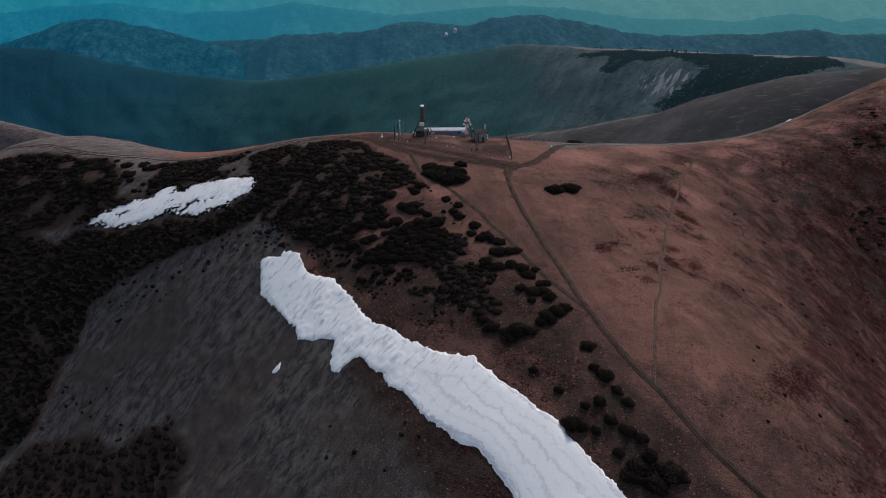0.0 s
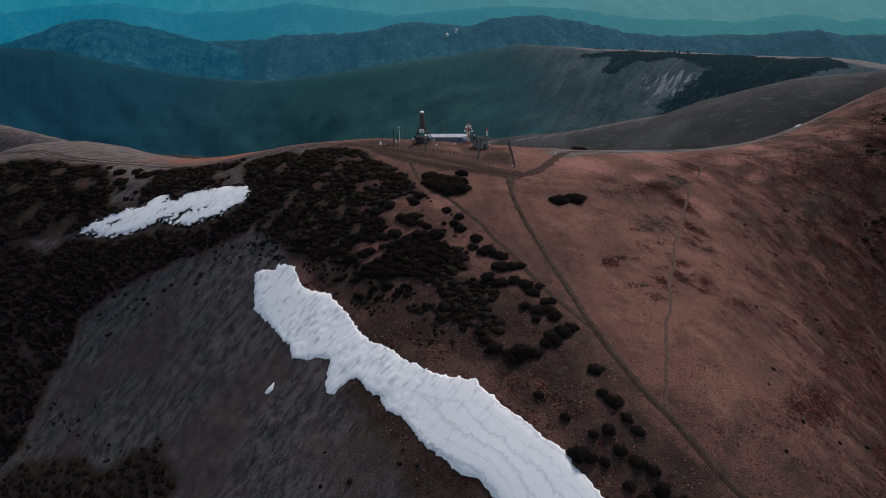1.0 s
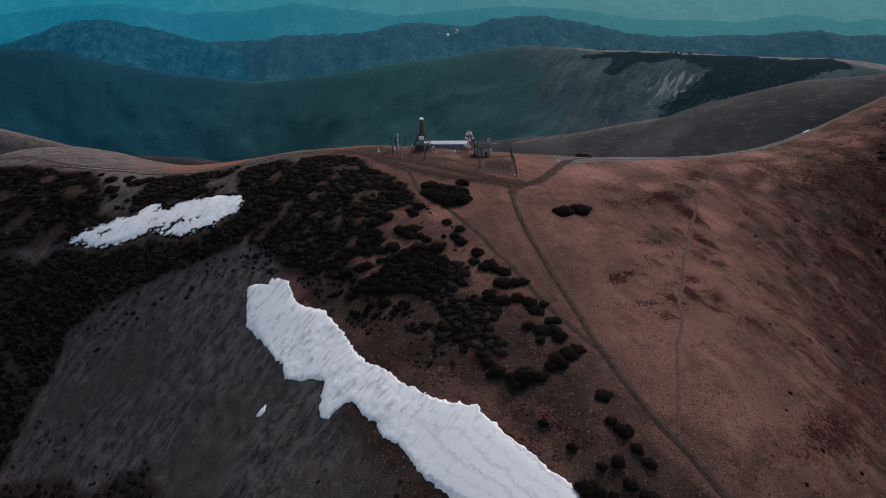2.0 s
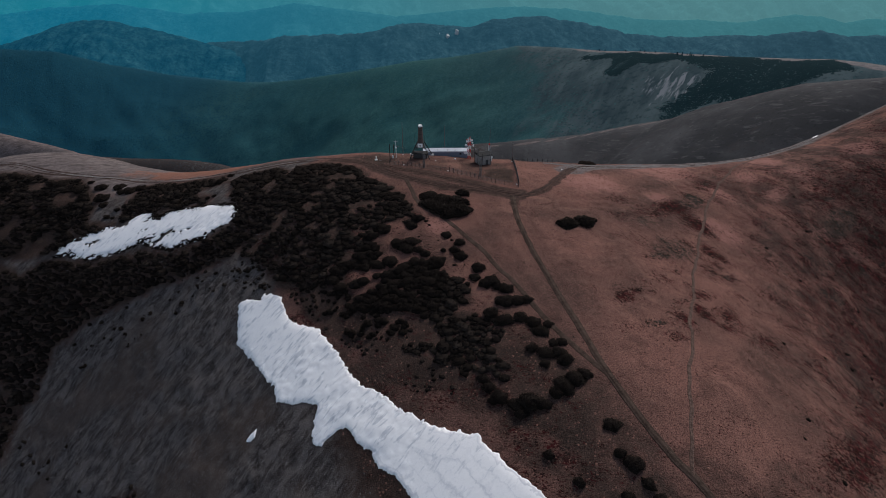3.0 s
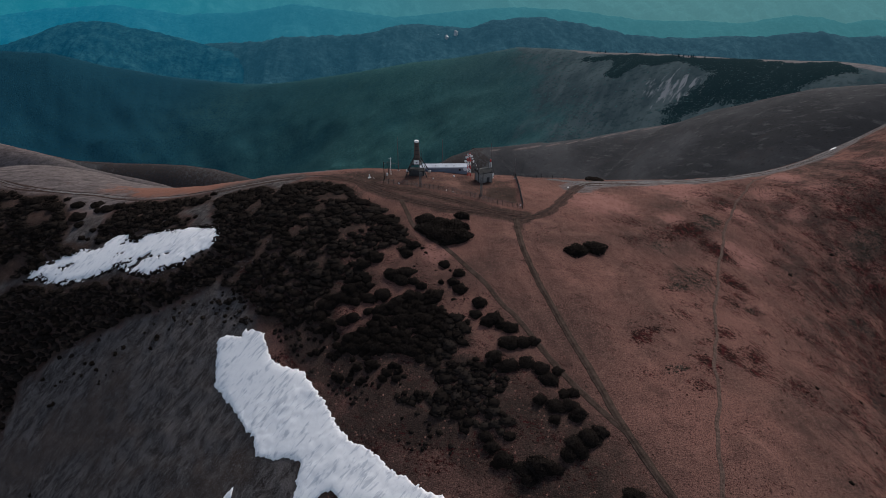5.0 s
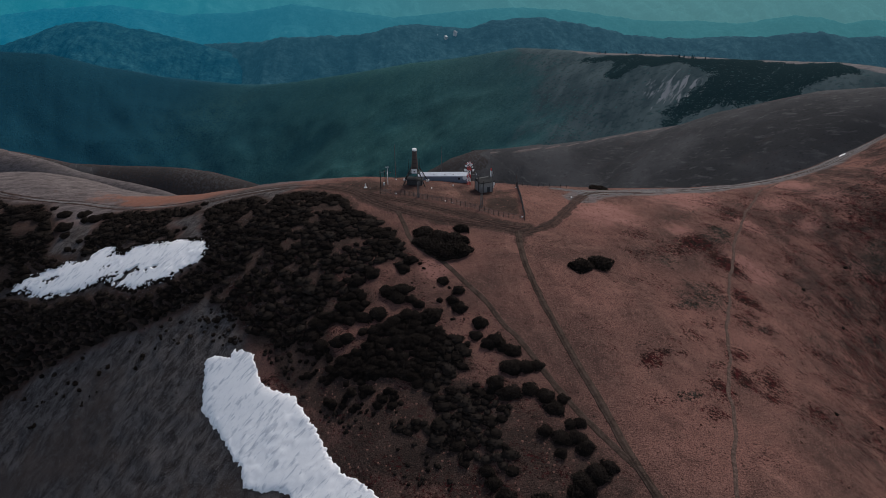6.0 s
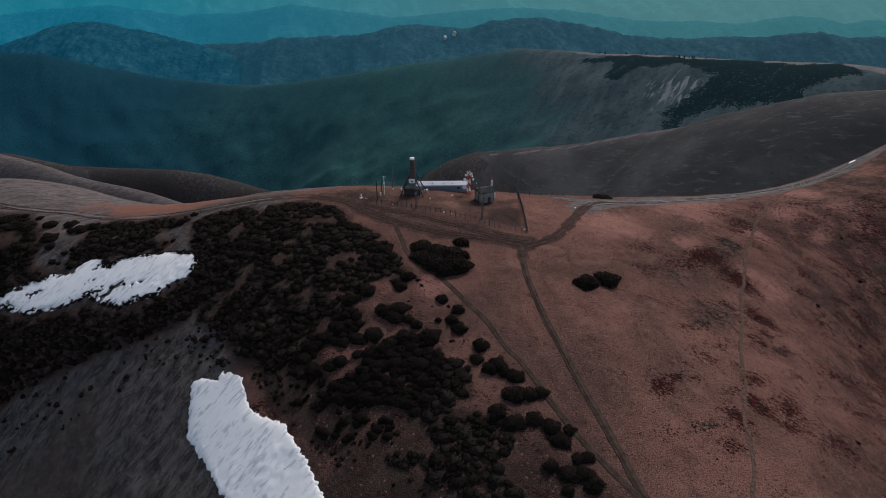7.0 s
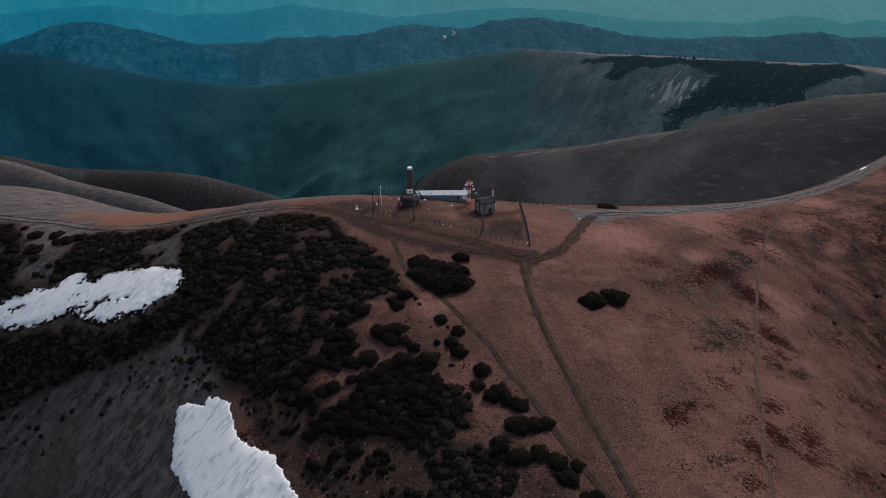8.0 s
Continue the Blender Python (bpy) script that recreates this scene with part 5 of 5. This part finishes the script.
scattered("scree_stones", wood_crown_material("grey_scree", (0.045, 0.040, 0.039), (0.130, 0.120, 0.118)), "loose grey stones on the dark scree slope", "stones", scree_places, 0.06, 0.28, 0.7, 112)
scattered("heather_tufts", wood_crown_material("dark_heather", (0.012, 0.008, 0.007), (0.052, 0.018, 0.014)), "dark red-brown heather tufts over the slope", "heather", heath_places, 0.12, 0.36, 0.6, 122)
scattered("grass_tufts", wood_crown_material("dry_tussocks", (0.070, 0.039, 0.031), (0.190, 0.100, 0.078)), "dry reddish grass tussocks on the ridge", "grass", grass_places, 0.12, 0.34, 0.7, 132)


# ================= the station on the summit =================
def dish(radius, at, turn, depth=0.25):
    """A drum-shaped dish that faces its local +y."""
    bm = bmesh.new()
    bmesh.ops.create_cone(bm, cap_ends=True, segments=20, radius1=radius * 0.75, radius2=radius, depth=depth)
    bmesh.ops.bevel(bm, geom=bm.edges[:], offset=0.03, segments=1, affect="EDGES")
    bmesh.ops.transform(bm, matrix=pose(*at, 0, 0, turn) @ pose(0, 0, 0, -90), verts=bm.verts)
    return bm


def lattice_mast(parent, height, half, material, sections, bands=None, name="section", thick=1.0):
    """A square braced mast; each section is a part."""
    for k in range(sections):
        z0, z1 = height * k / sections, height * (k + 1) / sections
        corners = [(half, half), (-half, half), (-half, -half), (half, -half)]
        pieces = [rod((a, b, z0), (a, b, z1), 0.045 * thick, sides=6) for a, b in corners]
        for (a, b), (c, d) in zip(corners, corners[1:] + corners[:1]):
            pieces += [rod((a, b, z0), (c, d, z1), 0.025 * thick, sides=5), rod((a, b, z1), (c, d, z0), 0.025 * thick, sides=5), rod((a, b, z1), (c, d, z1), 0.03 * thick, sides=5)]
        part(name, merged(pieces), material if bands is None else bands[k % len(bands)], parent)


def build_tower():
    t = base("signal_tower", -8.0, 221.8, -4, 0.1, "dark tower on splayed legs with a white cap over a hut", "tower")
    part("hut", box(5.0, 2.8, 2.1, (0, -0.4, 0)), DARK_CLADDING, t, "low dark hut under the tower")
    for k in range(6):
        part("wall_panel", box(0.72, 0.06, 1.8, (-2.08 + 0.83 * k, -1.83, 0.15), bevel=0.01), DARK_CLADDING, t)
    part("hut_roof", box(5.3, 3.1, 0.14, (0, -0.4, 2.1)), TAR_ROOF, t)
    part("door", box(0.9, 0.06, 1.85, (1.55, -1.9, 0.05), bevel=0.01), GREY_STEEL, t, "grey steel door of the hut")
    part("platform", box(3.0, 3.0, 0.2, (0, 0, 4.3)), DARK_IRON, t)
    for a, b in ((-1, -1), (1, -1), (1, 1), (-1, 1)):
        leg = part("leg", rod((a * 3.75, b * 3.4, 0.1), (a * 1.05, b * 1.05, 6.0), 0.16, 0.12), DARK_IRON, t)
        part("foot", box(1.0, 0.9, 0.55, (a * 3.75, b * 3.4, -0.25), bevel=0.05), CONCRETE, leg, "pale concrete footing")
    ring = [(-1, -1), (1, -1), (1, 1), (-1, 1)]
    for z, w in ((2.75, 2.55), (4.4, 1.8)):
        for (a, b), (c, d) in zip(ring, ring[1:] + ring[:1]):
            part("brace", rod((a * w, b * w * 0.93, z), (c * w, d * w * 0.93, z), 0.06, sides=6), DARK_IRON, t)
    for a, b, c, d in ((-1, -1, 1, -1), (1, -1, -1, -1), (-1, 1, 1, 1), (1, 1, -1, 1)):
        part("brace", rod((a * 3.0, b * 2.8, 1.6), (c * 1.8, d * 1.7, 4.4), 0.05, sides=6), DARK_IRON, t)
    stack = part("stack", rod((0, 0, 4.4), (0, 0, 11.2), 1.18, 0.72, 16), BROWN_CLADDING, t, "tapering brown-grey clad stack")
    for k in range(5):
        r = 1.19 - 0.46 * (k + 0.5) / 5
        part("band", rod((0, 0, 4.8 + k * 1.35), (0, 0, 4.92 + k * 1.35), r + 0.02, r + 0.02, 16), DARK_IRON, stack)
    part("collar", rod((0, 0, 11.2), (0, 0, 11.5), 0.85, 0.85, 16), BROWN_CLADDING, t)
    part("cap", rod((0, 0, 11.5), (0, 0, 12.05), 0.74, 0.70, 16), WHITE_PAINT, t, "white drum-shaped cap")
    board = part("sign_board", box(1.75, 0.1, 1.55, (0, -1.6, 4.3), bevel=0.03), WHITE_PAINT, t, "white square board")
    part("mark", box(0.5, 0.03, 0.4, (0.05, -1.668, 4.85), bevel=0.005), DARK_IRON, board)
    for a in (-2.3, 1.6):
        part("whip_aerial", rod((a * 0.9, 0.6, 2.7), (a * 0.9, 0.6, 8.4), 0.06, 0.04, 6), DARK_IRON, t)


def build_long_building():
    t = base("long_building", 1.0, 232.6, 1.0, 0.35, "long low blue-grey building with a pale sheet roof", "building")
    part("wall", box(16.8, 2.8, 2.6, (0, 0, 0)), BLUE_WALL, t)
    for k in range(16):
        part("wall_panel", box(0.98, 0.05, 2.3, (-7.8 + 1.04 * k, -1.42, 0.1), bevel=0.01), BLUE_WALL, t)
    roof = part("roof", box(17.2, 3.2, 0.16, (0, 0.0, 2.72), (4, 0, 0)), PALE_ROOF, t, "pale flat sheet roof")
    part("fascia", box(17.2, 0.12, 0.3, (0, -1.62, 2.38)), PALE_ROOF, t, "pale fascia under the roof")
    for k in range(14):
        part("seam", box(0.08, 3.1, 0.05, (-8.2 + 1.26 * k, 0.0, 2.87), (4, 0, 0), 0.0), PALE_ROOF, roof)
    for k in (-6.8, -3.1, 0.6, 3.4):
        part("vent", box(0.3, 0.3, 0.3, (k, -0.7, 2.85), bevel=0.04), GREY_STEEL, roof)
    part("window", box(0.7, 0.05, 0.7, (5.4, -1.47, 1.4), bevel=0.01), DARK_GLASS, t, "small dark opening")
    part("end_mast", rod((-8.6, -1.9, 0), (-8.6, -1.9, 4.2), 0.08, sides=6), GREY_STEEL, t)


def build_radio_mast():
    t = base("radio_mast", 9.5, 227.3, 12, 0.1, "red and white lattice mast hung with white dishes", "mast")
    lattice_mast(t, 8.0, 0.48, RED_PAINT, 6, (RED_PAINT, WHITE_PAINT), thick=1.3)
    for r, at, turn in ((0.9, (-1.55, -0.6, 3.1), 160), (0.55, (-1.05, -0.5, 7.2), 150), (0.45, (0.75, -0.5, 7.5), 200), (0.6, (-1.35, -0.4, 5.8), 165), (0.58, (1.35, -0.4, 5.5), 215),
                        (0.38, (1.0, -0.5, 6.6), 190), (0.5, (2.4, 0.4, 3.6), 200)):
        d = part("dish", dish(r * 0.8, at, turn), WHITE_PAINT, t, "white drum dish")
        part("bracket", rod((at[0] * 0.3, at[1] * 0.3, at[2]), at, 0.06, sides=6), GREY_STEEL, d)
    for z in (5.6, 7.7):
        part("cross_arm", rod((-1.2, 0, z), (1.2, 0, z), 0.06, sides=6), RED_PAINT, t)
    part("lamp", rod((0, 0, 8.0), (0, 0, 8.35), 0.16, 0.12, 10), RED_PAINT, t, "red obstruction lamp")
    part("whip_aerial", rod((0.4, 0, 8.0), (0.4, 0, 8.9), 0.05, 0.03, 6), RED_PAINT, t)


def build_shed():
    t = base("equipment_shed", 14.0, 220.0, 22, 0.15, "weathered brown-grey plank shed with a dark gable roof", "shed")
    part("wall", box(4.1, 4.1, 4.0, (0, 0, 0)), SHED_METAL, t)
    for k in range(9):
        q = -1.84 + 0.46 * k
        for dx, dy, sx, sy in ((q, -2.07, 0.3, 0.06), (-2.07, q, 0.06, 0.3), (q, 2.07, 0.3, 0.06), (2.07, q, 0.06, 0.3)):
            part("plank", box(sx, sy, 3.85, (dx, dy, 0.05), bevel=0.015), SHED_METAL, t)
    bm = bmesh.new()
    w, d, h = 2.4, 2.4, 0.7
    ring = [bm.verts.new(v) for v in ((-w, -d, 3.96), (w, -d, 3.96), (w, d, 3.96), (-w, d, 3.96), (-w, 0, 3.96 + h), (w, 0, 3.96 + h))]
    for f in ((0, 1, 5, 4), (2, 3, 4, 5), (3, 0, 4), (1, 2, 5), (3, 2, 1, 0)):
        bm.faces.new([ring[k] for k in f])
    roof = part("roof", bm, TAR_ROOF, t, "dark low gable roof")
    part("eaves_board", box(4.9, 0.1, 0.22, (0, -2.43, 3.86), bevel=0.02), TAR_ROOF, roof)
    part("eaves_board", box(0.1, 4.9, 0.22, (-2.43, 0, 3.86), bevel=0.02), TAR_ROOF, roof)
    door = part("door", box(1.0, 0.08, 2.2, (0.7, -2.13, 0.08), bevel=0.015), DARK_CLADDING, t, "dark steel door")
    part("handle", rod((0.35, -2.2, 1.1), (0.35, -2.2, 1.35), 0.03, sides=6), GREY_STEEL, door)
    for dx, dy in ((-2.6, -1.6), (-2.6, 1.0), (-1.4, -2.65)):
        part("pole", rod((dx, dy, 0), (dx, dy, 5.0), 0.12, 0.10, 8), DARK_IRON, t)
    part("cross_bar", rod((-2.6, -1.6, 4.3), (-2.6, 1.0, 4.3), 0.07, sides=6), DARK_IRON, t)
    for dx, dy, h in ((2.6, -1.3, 5.8), (1.8, -2.7, 4.6), (2.8, 0.6, 6.4)):
        part("pole", rod((dx, dy, 0), (dx, dy, h), 0.10, 0.08, 8), GREY_STEEL, t)
    for r, at, turn in ((0.5, (2.6, -1.6, 2.7), 165), (0.42, (2.75, -1.2, 1.6), 150)):
        small = part("dish", dish(r, at, turn), WHITE_PAINT, t, "white drum dish")
        part("bracket", rod((2.6, -1.3, at[2]), at, 0.04, sides=6), GREY_STEEL, small)
    for dx, dy in ((-2.6, 1.0), (-2.6, -1.6)):
        part("panel_aerial", box(0.34, 0.24, 2.2, (dx, dy, 4.4), bevel=0.05), GREY_STEEL, t, "grey panel aerial")


def build_panel_mast():
    t = base("aerial_mast", 16.4, 222.6, 0, 0.1, "white pole mast with red tip and two dishes", "mast")
    part("pole", rod((0, 0, 0), (0, 0, 6.6), 0.12, 0.09), GREY_STEEL, t)
    part("tip", rod((0, 0, 6.6), (0, 0, 7.3), 0.26, 0.22, 10), RED_PAINT, t, "red tip")
    for a in (0, 120, 240):
        part("panel_aerial", box(0.22, 0.16, 1.9, (0.27 * math.cos(radians(a)), 0.27 * math.sin(radians(a)), 4.5), (0, 0, a), 0.04), WHITE_PAINT, t, "white panel aerial")
    for r, at, turn in ((0.55, (-0.4, -0.5, 3.7), 165), (0.5, (0.85, -0.3, 2.2), 200), (0.32, (0.7, -0.3, 1.5), 195)):
        d = part("dish", dish(r, at, turn), WHITE_PAINT, t, "white drum dish")
        part("bracket", rod((0, 0, at[2]), at, 0.04, sides=6), GREY_STEEL, d)


def build_thin_mast(x, y, height, label):
    t = base("thin_mast", x, y, 0, 0.1, label, "mast", "thin masts round the station")
    part("pole", rod((0, 0, 0), (0, 0, height * 0.6), 0.14, 0.11, 6), GREY_STEEL, t)
    part("whip", rod((0, 0, height * 0.6), (0, 0, height), 0.10, 0.06, 6), GREY_STEEL, t)
    part("foot", box(0.5, 0.5, 0.3, (0, 0, -0.1), bevel=0.03), CONCRETE, t)
    for a in (30, 150, 270):
        part("guy_wire", rod((0, 0, height * 0.58), (1.4 * math.cos(radians(a)), 1.4 * math.sin(radians(a)), -0.2), 0.012, sides=4), GREY_STEEL, t)


def build_lattice_post(x, y, height):
    t = base("lattice_post", x, y, 20, 0.1, "short grey lattice post beside the fence", "mast", "lattice posts")
    lattice_mast(t, height, 0.24, GREY_STEEL, 4)


def build_instrument_pole():
    t = base("instrument_pole", -16.6, 219.8, 0, 0.1, "white weather pole with boxes and cross arm", "weather pole")
    part("pole", rod((0, 0, 0), (0, 0, 6.2), 0.09, 0.07), WHITE_PAINT, t)
    part("cross_arm", rod((-0.6, 0, 5.9), (0.6, 0, 5.9), 0.05, sides=6), WHITE_PAINT, t)
    part("sensor", box(0.35, 0.3, 0.5, (0, -0.2, 3.6), bevel=0.04), WHITE_PAINT, t)
    part("box", box(0.5, 0.4, 1.3, (-1.1, -1.2, -0.1), bevel=0.04), WHITE_PAINT, t, "white cabinet at the foot")


def build_gate_post():
    t = base("gate_post", -18.3, 214.4, 0, 0.1, "tall dark post with slanting stays", "post")
    part("post", rod((0, 0, 0), (0, 0, 6.4), 0.14, 0.11), DARK_IRON, t)
    part("post", rod((0.9, 5.0, 0), (0.9, 5.0, 4.6), 0.12, 0.10), DARK_IRON, t)
    part("stay", rod((0, 0, 5.6), (0.9, 5.0, 4.2), 0.06, sides=6), DARK_IRON, t)
    part("stay", rod((0.9, 5.0, 4.3), (4.6, 8.5, 1.8), 0.05, sides=6), DARK_IRON, t)


def build_marker():
    t = base("wayside_marker", -23.3, 216.2, 20, 0.1, "small white wayside pillar on a stone base", "marker")
    part("plinth", box(1.0, 1.0, 0.25, (0, 0, 0), bevel=0.06), CONCRETE, t)
    part("pillar", rod((0, 0, 0.25), (0, 0, 1.1), 0.2, 0.12, 10), WHITE_PAINT, t)
    part("top", box(0.34, 0.12, 0.36, (0, 0, 1.1), bevel=0.04), WHITE_PAINT, t)
    part("rail", rod((0.9, -1.2, 0.4), (2.2, -1.4, 0.1), 0.06, sides=6), CONCRETE, t)


def build_fence(points, gap, height, label, net=0.0):
    line = smooth_line(points, 0.5)
    s = np.r_[0, np.cumsum(np.hypot(*np.diff(line, axis=0).T))]
    at = np.arange(0, s[-1], gap)
    x, y = np.interp(at, s, line[:, 0]), np.interp(at, s, line[:, 1])
    z = ground_at(x, y)
    t = new("fence")
    t.location = (x[0], y[0], z[0])
    tagged(t, label, "fence", "fences round the station")
    rng = random.Random(7)
    mesh = None
    for a, b, c in zip(x - x[0], y - y[0], z - z[0]):
        if mesh is None:
            post = part("post", rod((0, 0, -0.2), (0, 0, height), 0.08, 0.07, 6), POST_WOOD, t)
            mesh = post.data
        else:
            post = new("post", mesh)
            post.parent = t
        post.matrix_local = pose(a, b, c, rng.uniform(-4, 4), rng.uniform(-4, 4), rng.uniform(0, 90))
    for k in range(4):
        h = 0.25 + (height - 0.35) * k / 3
        pieces = []
        for n in range(len(x) - 1):
            p, q = (x[n] - x[0], y[n] - y[0], z[n] - z[0] + h), (x[n + 1] - x[0], y[n + 1] - y[0], z[n + 1] - z[0] + h)
            pieces.append(rod(p, q, 0.010, sides=4))
        part("wire", merged(pieces), GREY_STEEL, t)
    if net:
        at = np.arange(0, s[-1] - net, net)
        verts, faces = [], []
        for a in at:
            for b, c in ((a, a + net * 1.4), (a + net * 1.4, a)):
                p, q = [np.array([np.interp(v, s, line[:, 0]) - x[0], np.interp(v, s, line[:, 1]) - y[0]]) for v in (b, c)]
                g, h = ground_at(p[0] + x[0], p[1] + y[0])[0] - z[0], ground_at(q[0] + x[0], q[1] + y[0])[0] - z[0]
                k0 = len(verts)
                for (e, f), low in ((p, g + 0.05), (q, h + height - 0.15)):
                    verts += [(e - 0.02, f, low), (e + 0.02, f, low), (e, f + 0.02, low + 0.03)]
                faces += [(k0, k0 + 1, k0 + 4, k0 + 3), (k0 + 1, k0 + 2, k0 + 5, k0 + 4), (k0 + 2, k0, k0 + 3, k0 + 5)]
        link_mesh("netting", verts, faces, GREY_STEEL, t)


build_tower()
build_long_building()
build_radio_mast()
build_shed()
build_panel_mast()
for mx, my, mh in ((-15.0, 231.0, 12.5), (0.4, 238.5, 12.0), (17.6, 236.0, 12.0), (25.4, 228.0, 7.5)):
    build_thin_mast(mx, my, mh, "thin grey guyed aerial mast")
build_lattice_post(-6.5, 209.6, 5.0)
build_lattice_post(12.3, 203.5, 6.5)
build_instrument_pole()
build_gate_post()
build_marker()
build_fence([(-18.1, 210.8), (-11.8, 210.5), (-5.3, 208.0), (2.5, 205.6), (10.1, 202.2), (16.6, 198.9), (24.3, 196.8)], 1.5, 1.7, "wire fence on weathered posts below the station", 0.55)
build_fence([(24.5, 197.4), (24.9, 210.1), (25.5, 225.0), (26.1, 232.0)], 1.2, 1.8, "dense wire fence climbing beside the station", 0.3)
build_fence([(26.5, 233.0), (33.0, 235.0), (40.0, 236.0), (45.0, 235.5)], 2.0, 1.4, "low wire fence along the crest behind the road")
for sx, sy, sr in ((-13.5, 211.6, 0.32), (1.6, 206.6, 0.28), (3.6, 206.0, 0.24), (23.9, 198.6, 0.35), (42.3, 219.0, 0.35), (4.2, 222.0, 0.4), (-2.6, 217.5, 0.3)):
    stone = base("white_stone", sx, sy, sx * 40, 0.05, "small whitewashed boundary stone in the grass", "stone", "white stones")
    part("block", box(sr * 1.5, sr * 1.2, sr * 1.1, (0, 0, 0), (6, -4, 0), sr * 0.3), WHITE_PAINT, stone)
plant(55.5, 236.5, 3.0, "flat dark dwarf pine bush behind the road", "dwarf pines by the crest", 0.3)
build_snow([(168.2, 281.4), (169.6, 282.9), (172.2, 284.6), (172.0, 283.6), (169.8, 281.8)], 0.3, 0.2, False, 0.2, "thin scrap of snow beside the road", 75)


# ================= pale crags on the far range =================
for gx, gy, gz, gs in ((-754, 2640, -489, 16), (-23, 2775, -395, 13), (15, 2765, -398, 14), (54, 2785, -382, 13), (254, 2800, -370, 15), (277, 2805, -364, 12), (556, 2790, -403, 13), (-502, 2635, -451, 9)):
    rng_crag = random.Random(int(gx))
    bm = bmesh.new()
    bmesh.ops.create_icosphere(bm, subdivisions=2, radius=1)
    for v in bm.verts:
        v.co *= rng_crag.uniform(0.65, 1.25)
    bmesh.ops.transform(bm, matrix=pose(gx, gy, gz - gs * 0.5) @ Matrix.Diagonal((gs * 0.8, gs * 0.8, gs * 1.1, 1)), verts=bm.verts)
    crag_me = bpy.data.meshes.new("crag")
    bm.to_mesh(crag_me)
    bm.free()
    crag_me.materials.append(CRAG)
    tagged(new("crag", crag_me), "pale rock crag standing out of the far woods", "rock", "far crags")
